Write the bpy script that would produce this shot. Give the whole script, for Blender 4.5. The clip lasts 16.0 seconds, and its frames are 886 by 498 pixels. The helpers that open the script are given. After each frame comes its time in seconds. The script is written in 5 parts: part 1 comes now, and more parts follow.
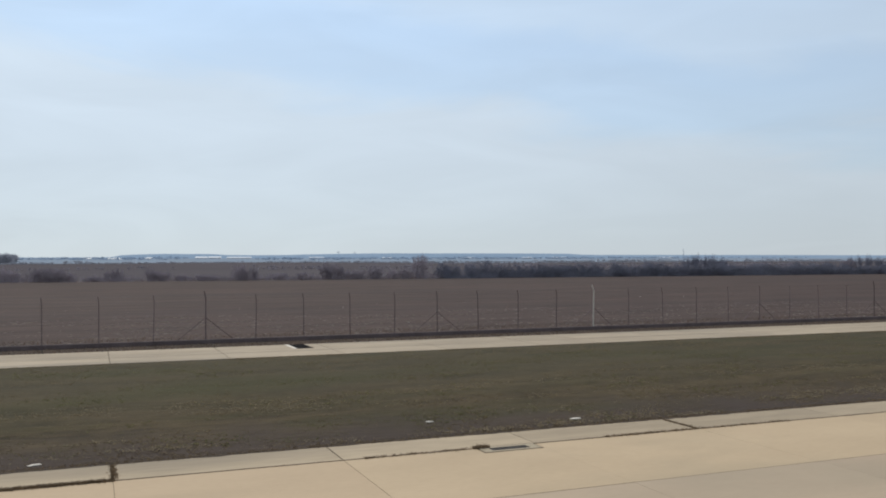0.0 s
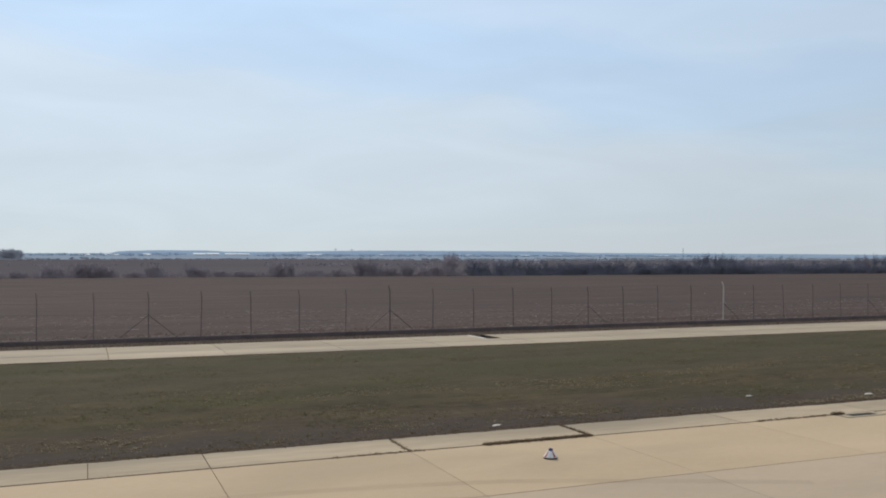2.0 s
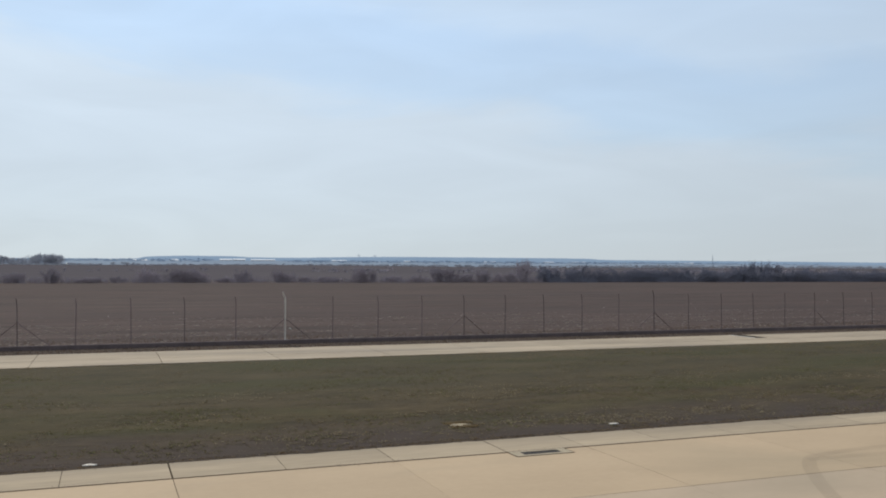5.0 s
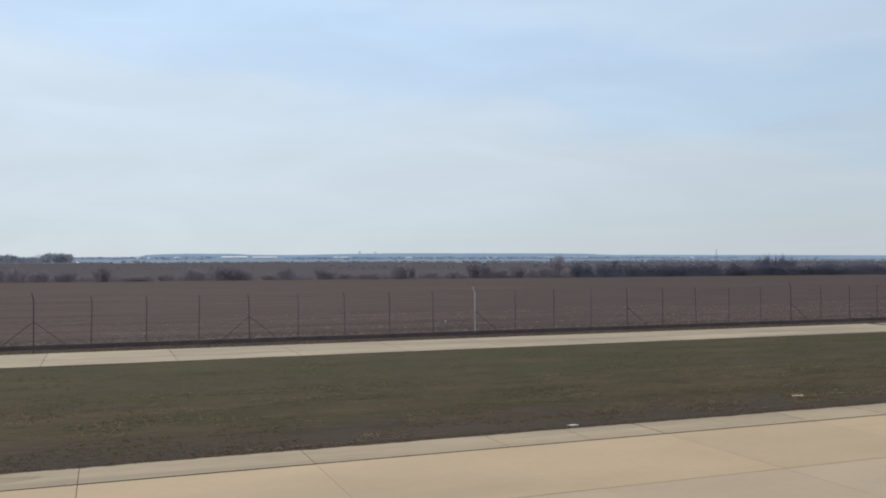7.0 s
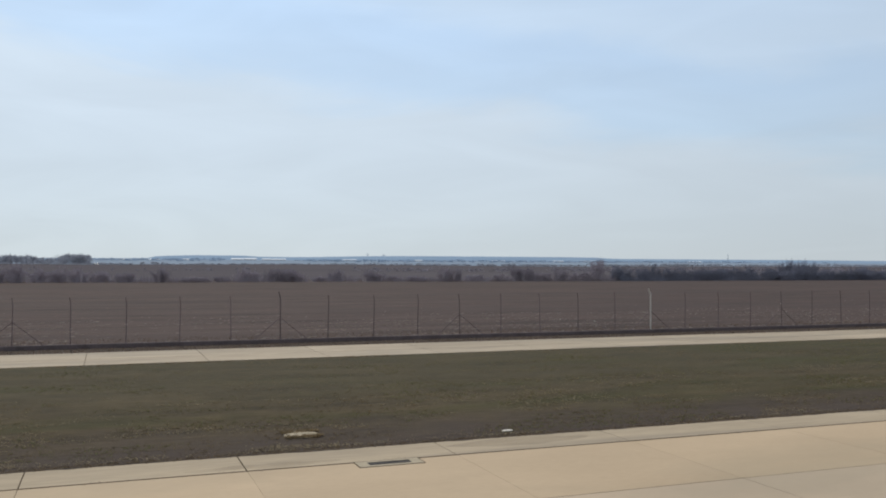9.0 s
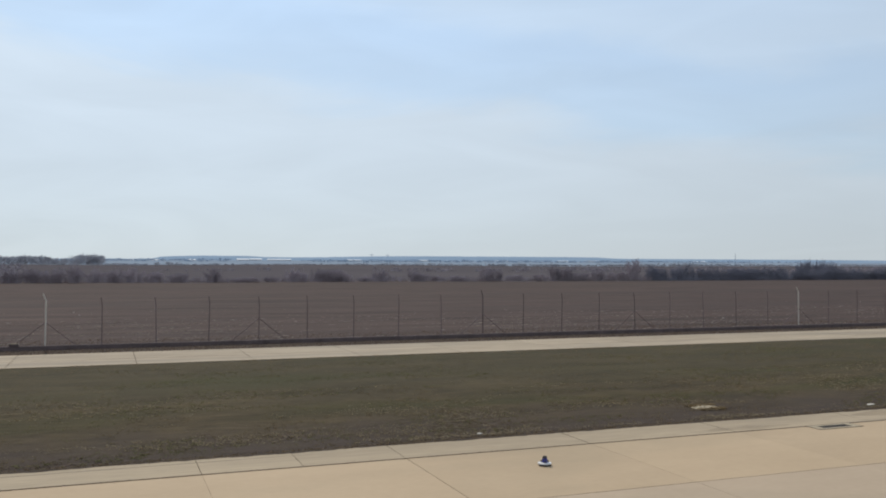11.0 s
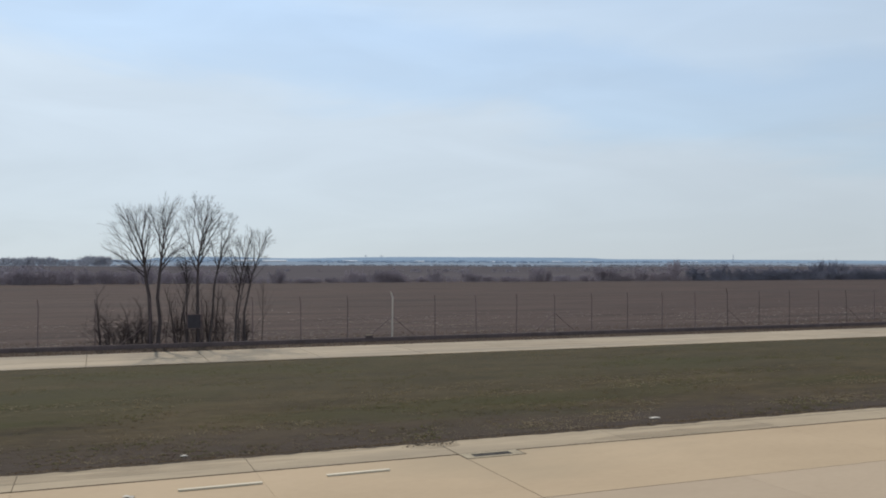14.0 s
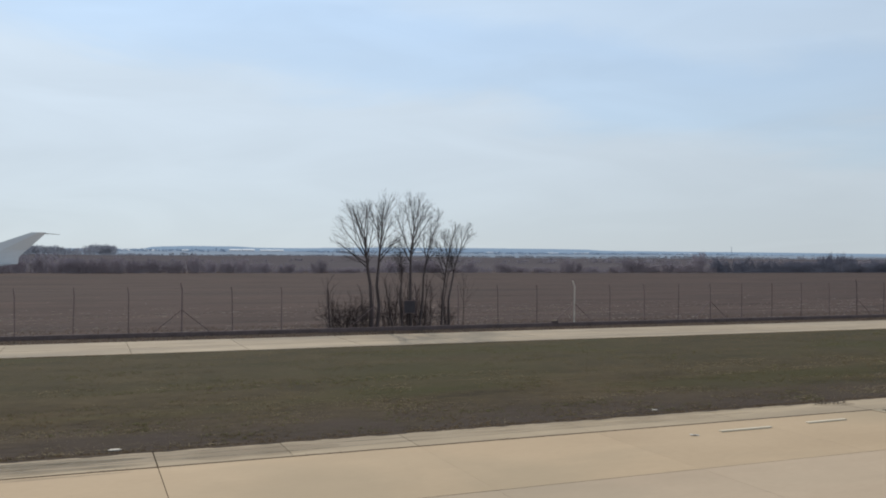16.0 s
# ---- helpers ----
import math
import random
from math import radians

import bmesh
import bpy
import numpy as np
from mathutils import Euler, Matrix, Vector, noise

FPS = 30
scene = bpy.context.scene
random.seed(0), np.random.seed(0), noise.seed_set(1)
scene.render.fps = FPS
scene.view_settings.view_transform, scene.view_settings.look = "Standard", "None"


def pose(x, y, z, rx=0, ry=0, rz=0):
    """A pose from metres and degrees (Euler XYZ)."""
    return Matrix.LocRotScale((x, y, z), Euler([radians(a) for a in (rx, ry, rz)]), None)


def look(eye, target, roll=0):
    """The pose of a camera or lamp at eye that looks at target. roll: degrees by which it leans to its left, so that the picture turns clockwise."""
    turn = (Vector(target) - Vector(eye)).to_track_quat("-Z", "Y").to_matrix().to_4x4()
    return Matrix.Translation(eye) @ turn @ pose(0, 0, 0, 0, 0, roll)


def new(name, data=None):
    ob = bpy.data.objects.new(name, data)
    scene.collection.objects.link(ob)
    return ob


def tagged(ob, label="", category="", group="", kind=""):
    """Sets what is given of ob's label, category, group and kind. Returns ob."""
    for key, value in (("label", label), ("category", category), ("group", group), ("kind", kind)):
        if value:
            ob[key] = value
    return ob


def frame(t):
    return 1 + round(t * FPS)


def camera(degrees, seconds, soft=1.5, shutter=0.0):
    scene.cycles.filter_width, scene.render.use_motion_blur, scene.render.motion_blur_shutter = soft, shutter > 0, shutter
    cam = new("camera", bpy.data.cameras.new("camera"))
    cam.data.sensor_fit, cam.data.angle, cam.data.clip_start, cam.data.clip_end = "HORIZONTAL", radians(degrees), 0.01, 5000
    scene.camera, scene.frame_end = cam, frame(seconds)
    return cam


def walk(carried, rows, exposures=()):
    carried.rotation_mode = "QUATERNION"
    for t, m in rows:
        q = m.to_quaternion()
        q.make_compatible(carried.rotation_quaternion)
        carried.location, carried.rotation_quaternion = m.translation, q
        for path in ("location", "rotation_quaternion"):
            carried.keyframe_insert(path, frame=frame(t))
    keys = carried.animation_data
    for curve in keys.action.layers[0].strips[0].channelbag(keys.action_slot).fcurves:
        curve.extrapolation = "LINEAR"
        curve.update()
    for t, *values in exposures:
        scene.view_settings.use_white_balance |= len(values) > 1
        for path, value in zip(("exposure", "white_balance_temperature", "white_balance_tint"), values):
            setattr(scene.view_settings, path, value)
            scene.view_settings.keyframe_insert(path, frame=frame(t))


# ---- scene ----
# ---------------------------------------------------------------- camera
cam = camera(53.6, 16.0, soft=1.95)
PATH = [
    (0.0, pose(0.000, -0.036, 4.4, 91.106, 0.269, -21.763)),
    (0.5, pose(-2.882, -0.022, 4.4, 90.996, 0.247, -22.104)),
    (1.0, pose(-5.779, -0.011, 4.4, 90.992, 0.204, -22.232)),
    (1.5, pose(-8.662, -0.002, 4.4, 90.958, 0.063, -22.244)),
    (2.0, pose(-11.563, 0.009, 4.4, 90.940, 0.022, -22.163)),
    (2.5, pose(-14.466, 0.027, 4.4, 90.893, 0.045, -22.104)),
    (3.0, pose(-17.399, 0.049, 4.4, 90.969, 0.077, -21.876)),
    (3.5, pose(-20.394, 0.066, 4.4, 91.170, -0.103, -21.656)),
    (4.0, pose(-23.424, 0.075, 4.4, 91.298, -0.168, -21.407)),
    (4.5, pose(-26.515, 0.079, 4.4, 91.333, -0.253, -21.047)),
    (5.0, pose(-29.651, 0.081, 4.4, 91.361, -0.209, -20.985)),
    (7.5, pose(-45.216, 0.032, 4.4, 91.060, 0.339, -21.126)),
    (8.0, pose(-48.513, 0.016, 4.4, 91.076, 0.348, -21.021)),
    (8.5, pose(-51.842, 0.002, 4.4, 91.225, 0.174, -20.963)),
    (9.0, pose(-55.059, -0.009, 4.4, 91.298, -0.118, -20.884)),
    (9.5, pose(-58.313, -0.019, 4.4, 91.301, 0.018, -20.868)),
    (10.0, pose(-61.467, -0.031, 4.4, 91.314, -0.076, -20.798)),
    (12.5, pose(-78.324, -0.059, 4.4, 91.306, -0.006, -21.124)),
    (13.0, pose(-81.628, -0.035, 4.4, 91.386, -0.020, -21.320)),
    (13.5, pose(-85.063, -0.015, 4.4, 91.420, 0.144, -21.466)),
    (14.0, pose(-88.481, -0.004, 4.4, 91.347, 0.044, -21.618)),
    (14.5, pose(-91.919, -0.002, 4.4, 91.280, -0.020, -21.641)),
    (15.0, pose(-95.386, -0.028, 4.4, 90.994, 0.090, -21.795)),
    (15.5, pose(-98.801, -0.061, 4.4, 90.803, 0.026, -21.950)),
    (16.0, pose(-102.144, -0.103, 4.4, 90.741, -0.282, -22.132)),
]
walk(cam, PATH)

# ---------------------------------------------------------------- sky and sun
SUN_ELEVATION = 42.0
SUN_TURN = 4.0          # degrees from +Y towards -X
_e, _a = radians(SUN_ELEVATION), radians(SUN_TURN)
SUN_WAY = Vector((-math.sin(_a) * math.cos(_e), math.cos(_a) * math.cos(_e), math.sin(_e)))
world = bpy.data.worlds.new("sky")
scene.world = world
world.use_nodes = True
wn, wl = world.node_tree.nodes, world.node_tree.links
sky = wn.new("ShaderNodeTexSky")
sky.sky_type, sky.sun_disc = "NISHITA", False
sky.sun_elevation, sky.sun_rotation = radians(SUN_ELEVATION), radians(-SUN_TURN)
sky.air_density, sky.dust_density, sky.ozone_density = 1.0, 0.3, 2.0
coord = wn.new("ShaderNodeTexCoord")
# thin high cloud: long streaks over the whole sky
veil_map = wn.new("ShaderNodeMapping")
veil_map.inputs["Scale"].default_value = (1.6, 1.0, 5.5)
veil_map.inputs["Rotation"].default_value = (0.0, radians(-20), radians(-15))
veil_map.inputs["Location"].default_value = (0.35, 0.2, 0.1)
veil = wn.new("ShaderNodeTexNoise")
veil.inputs["Scale"].default_value, veil.inputs["Detail"].default_value = 1.5, 7.0
veil.inputs["Roughness"].default_value, veil.inputs["Distortion"].default_value = 0.55, 0.5
veil_ramp = wn.new("ShaderNodeValToRGB")
veil_ramp.color_ramp.interpolation = "EASE"
for k, (at, cover) in enumerate(((0.205, 0.93), (0.255, 0.72), (0.31, 0.68), (0.345, 0.79), (0.5, 0.66))):
    stop = veil_ramp.color_ramp.elements[k] if k < 2 else veil_ramp.color_ramp.elements.new(at)
    stop.position, stop.color = at, (cover, cover, cover, 1)
# a bank of veil low down, a bluer lane above it, then thin veil again
thin = wn.new("ShaderNodeVectorMath")
thin.operation = "DOT_PRODUCT"
thin.inputs[1].default_value = (0.145, 0.0, 1.0)
ragged = wn.new("ShaderNodeMath")
ragged.operation = "MULTIPLY_ADD"
ragged.inputs[1].default_value = -0.18
cloud = wn.new("ShaderNodeMix")
cloud.data_type = "RGBA"
# the veil is whiter towards the horizon, bluer overhead
sep = wn.new("ShaderNodeSeparateXYZ")
tone = wn.new("ShaderNodeMapRange")
tone.inputs["From Min"].default_value, tone.inputs["From Max"].default_value = 0.0, 0.30
veil_tone = wn.new("ShaderNodeMix")
veil_tone.data_type = "RGBA"
veil_tone.inputs[6].default_value = (5.65, 6.15, 6.6, 1)
veil_tone.inputs[7].default_value = (5.95, 6.95, 7.95, 1)
blue = wn.new("ShaderNodeMix")
blue.data_type, blue.blend_type = "RGBA", "MULTIPLY"
blue.inputs[0].default_value = 1.0
blue.inputs[7].default_value = (0.57, 0.86, 1.06, 1)
wl.new(coord.outputs["Generated"], veil_map.inputs[0])
wl.new(veil_map.outputs[0], veil.inputs["Vector"])
wl.new(coord.outputs["Generated"], thin.inputs[0])
wl.new(veil.outputs["Fac"], ragged.inputs[0])
thinner = wn.new("ShaderNodeMath")
thinner.operation = "ADD"
thinner.inputs[1].default_value = 0.09
wl.new(thin.outputs["Value"], thinner.inputs[0])
wl.new(thinner.outputs[0], ragged.inputs[2])
wl.new(ragged.outputs[0], veil_ramp.inputs["Fac"])
wl.new(coord.outputs["Generated"], sep.inputs[0])
wl.new(sep.outputs["Z"], tone.inputs["Value"])
wl.new(tone.outputs[0], veil_tone.inputs[0])
wl.new(sky.outputs[0], blue.inputs[6])
wl.new(veil_ramp.outputs[0], cloud.inputs[0])
wl.new(blue.outputs[2], cloud.inputs[6])
wl.new(veil_tone.outputs[2], cloud.inputs[7])
# the thin cloud shines more towards the sun
near_sun = wn.new("ShaderNodeVectorMath")
near_sun.operation = "DOT_PRODUCT"
near_sun.inputs[1].default_value = SUN_WAY
glow = wn.new("ShaderNodeMapRange")
glow.inputs["From Min"].default_value, glow.inputs["From Max"].default_value = 0.5, 0.95
glow.inputs["To Min"].default_value, glow.inputs["To Max"].default_value = 0.96, 1.18
lit = wn.new("ShaderNodeVectorMath")
lit.operation = "SCALE"
wl.new(coord.outputs["Generated"], near_sun.inputs[0])
wl.new(near_sun.outputs["Value"], glow.inputs["Value"])
wl.new(cloud.outputs[2], lit.inputs[0])
wisp_map = wn.new("ShaderNodeMapping")
wisp_map.inputs["Scale"].default_value = (2.2, 1.0, 9.0)
wisp_map.inputs["Rotation"].default_value = (0.0, radians(-31), 0.0)
wisp = wn.new("ShaderNodeTexNoise")
wisp.inputs["Scale"].default_value, wisp.inputs["Detail"].default_value, wisp.inputs["Distortion"].default_value = 2.0, 6.0, 0.8
wisp_range = wn.new("ShaderNodeMapRange")
wisp_range.inputs["From Min"].default_value, wisp_range.inputs["From Max"].default_value = 0.35, 0.7
wisp_range.inputs["To Min"].default_value, wisp_range.inputs["To Max"].default_value = 0.975, 1.043
shine = wn.new("ShaderNodeMath")
shine.operation = "MULTIPLY"
wl.new(coord.outputs["Generated"], wisp_map.inputs[0])
wl.new(wisp_map.outputs[0], wisp.inputs["Vector"])
wl.new(wisp.outputs["Fac"], wisp_range.inputs["Value"])
wl.new(wisp_range.outputs[0], shine.inputs[0])
wl.new(glow.outputs[0], shine.inputs[1])
wl.new(shine.outputs[0], lit.inputs["Scale"])
wl.new(lit.outputs[0], wn["Background"].inputs[0])
wn["Background"].inputs[1].default_value = 0.1

sun = new("sun", bpy.data.lights.new("sun", "SUN"))
sun.data.energy, sun.data.angle, sun.data.color = 2.6, radians(0.55), (1.0, 0.915, 0.79)
sun.matrix_world = look(SUN_WAY * 60, (0, 0, 0))

# ---------------------------------------------------------------- materials


def surface(name, light, dark, scale=1.0, fine=12.0, stretch=(1, 1, 1), rough=0.9, bump=0.3, bump_depth=0.02,
            stain=None, stain_scale=0.15, stain_amount=0.5, vary=0.0, island=0.0, metal=0.0, spec=0.3, thin_leaf=0.0, grain=1.0):
    """A two-scale worn surface in world coordinates; vary: lightness from piece to piece."""
    m = bpy.data.materials.new(name)
    m.use_nodes = True
    n, l = m.node_tree.nodes, m.node_tree.links
    b = n["Principled BSDF"]
    b.inputs["Roughness"].default_value, b.inputs["Metallic"].default_value = rough, metal
    b.inputs["Specular IOR Level"].default_value = spec
    geo = n.new("ShaderNodeNewGeometry")
    mp = n.new("ShaderNodeMapping")
    mp.inputs["Scale"].default_value = stretch
    l.new(geo.outputs["Position"], mp.inputs[0])
    big, small = n.new("ShaderNodeTexNoise"), n.new("ShaderNodeTexNoise")
    for node, s, d in ((big, scale, 5.0), (small, fine, 4.0)):
        node.inputs["Scale"].default_value, node.inputs["Detail"].default_value = s, d
        node.inputs["Roughness"].default_value = 0.6
        l.new(mp.outputs[0], node.inputs["Vector"])
    add = n.new("ShaderNodeMath")
    add.operation = "ADD"
    l.new(big.outputs["Fac"], add.inputs[0])
    weight = n.new("ShaderNodeMath")
    weight.operation = "MULTIPLY_ADD"
    weight.inputs[1].default_value, weight.inputs[2].default_value = grain, 0.5 - 0.5 * grain
    l.new(small.outputs["Fac"], weight.inputs[0])
    l.new(weight.outputs[0], add.inputs[1])
    mr = n.new("ShaderNodeMapRange")
    mr.inputs["From Min"].default_value, mr.inputs["From Max"].default_value = 0.72, 1.28
    l.new(add.outputs[0], mr.inputs["Value"])
    mix = n.new("ShaderNodeMix")
    mix.data_type = "RGBA"
    mix.inputs[6].default_value, mix.inputs[7].default_value = (*dark, 1), (*light, 1)
    l.new(mr.outputs[0], mix.inputs[0])
    colour = mix.outputs[2]
    if stain:
        sn = n.new("ShaderNodeTexNoise")
        sn.inputs["Scale"].default_value, sn.inputs["Detail"].default_value = stain_scale, 6.0
        sn.inputs["Distortion"].default_value = 0.4
        l.new(mp.outputs[0], sn.inputs["Vector"])
        sr = n.new("ShaderNodeMapRange")
        sr.inputs["From Min"].default_value, sr.inputs["From Max"].default_value = 0.5, 0.68
        sr.inputs["To Max"].default_value = stain_amount
        l.new(sn.outputs["Fac"], sr.inputs["Value"])
        sm = n.new("ShaderNodeMix")
        sm.data_type = "RGBA"
        sm.inputs[7].default_value = (*stain, 1)
        l.new(sr.outputs[0], sm.inputs[0])
        l.new(colour, sm.inputs[6])
        colour = sm.outputs[2]
    for amount, source in ((vary, "object"), (island, "island")):
        if amount:
            if source == "object":
                rnd = n.new("ShaderNodeObjectInfo").outputs["Random"]
            else:
                rnd = geo.outputs["Random Per Island"]
            vr = n.new("ShaderNodeMapRange")
            vr.inputs["To Min"].default_value, vr.inputs["To Max"].default_value = 1 - amount, 1 + amount
            l.new(rnd, vr.inputs["Value"])
            hsv = n.new("ShaderNodeHueSaturation")
            l.new(vr.outputs[0], hsv.inputs["Value"])
            l.new(colour, hsv.inputs["Color"])
            colour = hsv.outputs["Color"]
    l.new(colour, b.inputs["Base Color"])
    if thin_leaf:
        tr, ms = n.new("ShaderNodeBsdfTranslucent"), n.new("ShaderNodeMixShader")
        ms.inputs[0].default_value = thin_leaf
        l.new(colour, tr.inputs["Color"])
        l.new(b.outputs[0], ms.inputs[1])
        l.new(tr.outputs[0], ms.inputs[2])
        l.new(ms.outputs[0], n["Material Output"].inputs[0])
    if bump:
        bp = n.new("ShaderNodeBump")
        bp.inputs["Strength"].default_value, bp.inputs["Distance"].default_value = bump, bump_depth
        l.new(add.outputs[0], bp.inputs["Height"])
        l.new(bp.outputs[0], b.inputs["Normal"])
    return m


M_SLAB = surface("taxiway_concrete", (0.475, 0.348, 0.219), (0.395, 0.286, 0.176), 0.35, 9.0, stretch=(0.5, 1, 1), rough=0.85, bump=0.12, bump_depth=0.006,
                 stain=(0.30, 0.235, 0.15), stain_scale=0.22, stain_amount=0.5, vary=0.035, grain=0.45)
M_SLAB_GREY = surface("greyer_taxiway_concrete", (0.45, 0.342, 0.235), (0.375, 0.281, 0.19), 0.35, 9.0, stretch=(0.5, 1, 1), rough=0.85, bump=0.12, bump_depth=0.006,
                      stain=(0.29, 0.235, 0.16), stain_scale=0.22, stain_amount=0.5, vary=0.035, grain=0.45)
M_SLAB_PALE = surface("paler_taxiway_concrete", (0.505, 0.375, 0.235), (0.42, 0.308, 0.19), 0.35, 9.0, stretch=(0.5, 1, 1), rough=0.85, bump=0.12, bump_depth=0.006,
                      stain=(0.32, 0.25, 0.16), stain_scale=0.22, stain_amount=0.45, vary=0.03, grain=0.45)
M_SHOULDER = surface("shoulder_concrete", (0.43, 0.334, 0.222), (0.285, 0.222, 0.148), 0.8, 9.0, stretch=(0.12, 1, 1), rough=0.9, bump=0.15,
                     bump_depth=0.006, stain=(0.205, 0.165, 0.12), stain_scale=0.45, stain_amount=0.7, vary=0.07, grain=0.8)
M_ROAD = surface("road_concrete", (0.43, 0.342, 0.238), (0.27, 0.21, 0.145), 0.35, 3.0, stretch=(0.16, 1, 1), rough=0.9, bump=0.15, bump_depth=0.008,
                 stain=(0.20, 0.165, 0.125), stain_scale=0.4, stain_amount=0.65, vary=0.06)
M_JOINT = surface("joint_filler", (0.06, 0.038, 0.02), (0.02, 0.013, 0.008), 1.5, 30, rough=1.0, bump=0.3, spec=0.02)
M_TURF = surface("dormant_turf", (0.097, 0.071, 0.037), (0.032, 0.0245, 0.0135), 0.55, 3.2, stretch=(0.35, 1.2, 1), rough=1.0, bump=0.8, bump_depth=0.05,
                 stain=(0.048, 0.046, 0.016), stain_scale=0.2, stain_amount=0.75, spec=0.1)


def soil_along_edge(m):
    """Bare dark soil and leaf litter in an uneven band along the concrete."""
    n, l = m.node_tree.nodes, m.node_tree.links
    b = n["Principled BSDF"]
    old = b.inputs["Base Color"].links[0].from_socket
    geo, sp, ns = n.new("ShaderNodeNewGeometry"), n.new("ShaderNodeSeparateXYZ"), n.new("ShaderNodeTexNoise")
    ns.inputs["Scale"].default_value, ns.inputs["Detail"].default_value = 0.6, 6.0
    ma, mr, mx = n.new("ShaderNodeMath"), n.new("ShaderNodeMapRange"), n.new("ShaderNodeMix")
    ma.operation = "MULTIPLY_ADD"
    ma.inputs[1].default_value = -5.0
    mr.inputs["From Min"].default_value, mr.inputs["From Max"].default_value = 23.2, 19.2
    mr.inputs["To Max"].default_value = 0.85
    mx.data_type = "RGBA"
    mx.inputs[7].default_value = (0.058, 0.043, 0.036, 1)
    l.new(geo.outputs["Position"], sp.inputs[0])
    l.new(geo.outputs["Position"], ns.inputs["Vector"])
    l.new(ns.outputs["Fac"], ma.inputs[0])
    l.new(sp.outputs["Y"], ma.inputs[2])
    l.new(ma.outputs[0], mr.inputs["Value"])
    l.new(mr.outputs[0], mx.inputs[0])
    # the far half stays greener
    gr, gx = n.new("ShaderNodeMapRange"), n.new("ShaderNodeMix")
    gr.inputs["From Min"].default_value, gr.inputs["From Max"].default_value = 24.0, 31.0
    gr.inputs["To Max"].default_value = 0.32
    gx.data_type = "RGBA"
    gx.inputs[7].default_value = (0.060, 0.055, 0.031, 1)
    l.new(ma.outputs[0], gr.inputs["Value"])
    l.new(gr.outputs[0], gx.inputs[0])
    l.new(old, gx.inputs[6])
    l.new(gx.outputs[2], mx.inputs[6])
    l.new(mx.outputs[2], b.inputs["Base Color"])


soil_along_edge(M_TURF)
M_BLADE = surface("dormant_grass_blades", (0.28, 0.21, 0.12), (0.18, 0.135, 0.078), 0.25, 3.0, rough=0.9, bump=0,
                  stain=(0.16, 0.15, 0.07), stain_scale=0.16, stain_amount=0.6, island=0.16, spec=0.1, thin_leaf=0.6)
M_WEED = surface("dry_weeds", (0.22, 0.155, 0.095), (0.12, 0.085, 0.055), 1.0, 8.0, rough=0.95, bump=0, island=0.35, spec=0.1, thin_leaf=0.4)
M_BROWNWEED = surface("brown_verge_weeds", (0.24, 0.175, 0.135), (0.15, 0.11, 0.087), 1.0, 8.0, rough=0.95, bump=0, island=0.3, spec=0.1, thin_leaf=0.4)
M_SOIL = surface("edge_soil", (0.085, 0.062, 0.045), (0.045, 0.035, 0.028), 0.8, 7.0, rough=1.0, bump=0.7, bump_depth=0.04, spec=0.1)
M_FIELD = surface("ploughed_field", (0.104, 0.071, 0.059), (0.04, 0.028, 0.025), 0.3, 1.4, stretch=(0.1, 1, 1), rough=1.0, bump=0.7, bump_depth=0.15,
                  stain=(0.058, 0.043, 0.040), stain_scale=0.035, stain_amount=0.7, spec=0.1)
M_PLINTH = surface("dark_plinth_concrete", (0.175, 0.13, 0.124), (0.095, 0.072, 0.068), 1.2, 9.0, rough=0.95, bump=0.3)
M_STEEL = surface("dark_fence_steel", (0.16, 0.112, 0.112), (0.11, 0.077, 0.077), 4.0, 40.0, rough=0.7, bump=0.1, vary=0.3, spec=0.3)
M_WHITEPOST = surface("white_post_paint", (0.70, 0.64, 0.56), (0.50, 0.45, 0.39), 3.0, 30.0, rough=0.6, bump=0.1)
M_BOARD = surface("weathered_dark_board", (0.075, 0.066, 0.072), (0.045, 0.04, 0.044), 2.5, 18.0, rough=0.85, bump=0.2, spec=0.2)
M_WIRE = surface("fence_wire", (0.09, 0.085, 0.08), (0.06, 0.055, 0.05), 5, 40, rough=0.6, bump=0, metal=0.3)
M_BARK = surface("grey_bark", (0.11, 0.088, 0.086), (0.065, 0.052, 0.051), 4.0, 30.0, stretch=(1, 1, 0.2), rough=0.95, bump=0.4, spec=0.1)
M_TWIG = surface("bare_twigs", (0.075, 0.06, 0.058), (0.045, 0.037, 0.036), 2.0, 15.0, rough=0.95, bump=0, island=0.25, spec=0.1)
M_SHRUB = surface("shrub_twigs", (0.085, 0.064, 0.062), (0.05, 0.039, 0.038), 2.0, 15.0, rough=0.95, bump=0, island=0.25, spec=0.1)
# hedge twigs paler than near ones: haze over the field is painted in
M_HEDGE = surface("hazed_hedge_twigs", (0.38, 0.325, 0.345), (0.31, 0.265, 0.285), 0.2, 1.5, rough=1.0, bump=0, island=0.14, vary=0.16, spec=0.05)
M_DARKHEDGE = surface("hazed_dark_hedge_twigs", (0.225, 0.222, 0.262), (0.18, 0.178, 0.212), 0.2, 1.5, rough=1.0, bump=0, island=0.12, vary=0.14, spec=0.05)
# distant wood and copse: base colours lifted to carry haze
M_FARWOOD = surface("hazed_distant_wood", (0.42, 0.41, 0.435), (0.36, 0.35, 0.375), 0.02, 0.2, rough=1.0, bump=0, island=0.2, spec=0.0)
M_COPSE = surface("hazed_copse_twigs", (0.36, 0.315, 0.335), (0.29, 0.255, 0.275), 0.05, 0.4, rough=1.0, bump=0, island=0.2, spec=0.0)
M_STRAW = surface("straw_tufts", (0.36, 0.29, 0.19), (0.26, 0.21, 0.135), 0.5, 4.0, rough=0.9, bump=0, island=0.18, spec=0.1, thin_leaf=0.5)
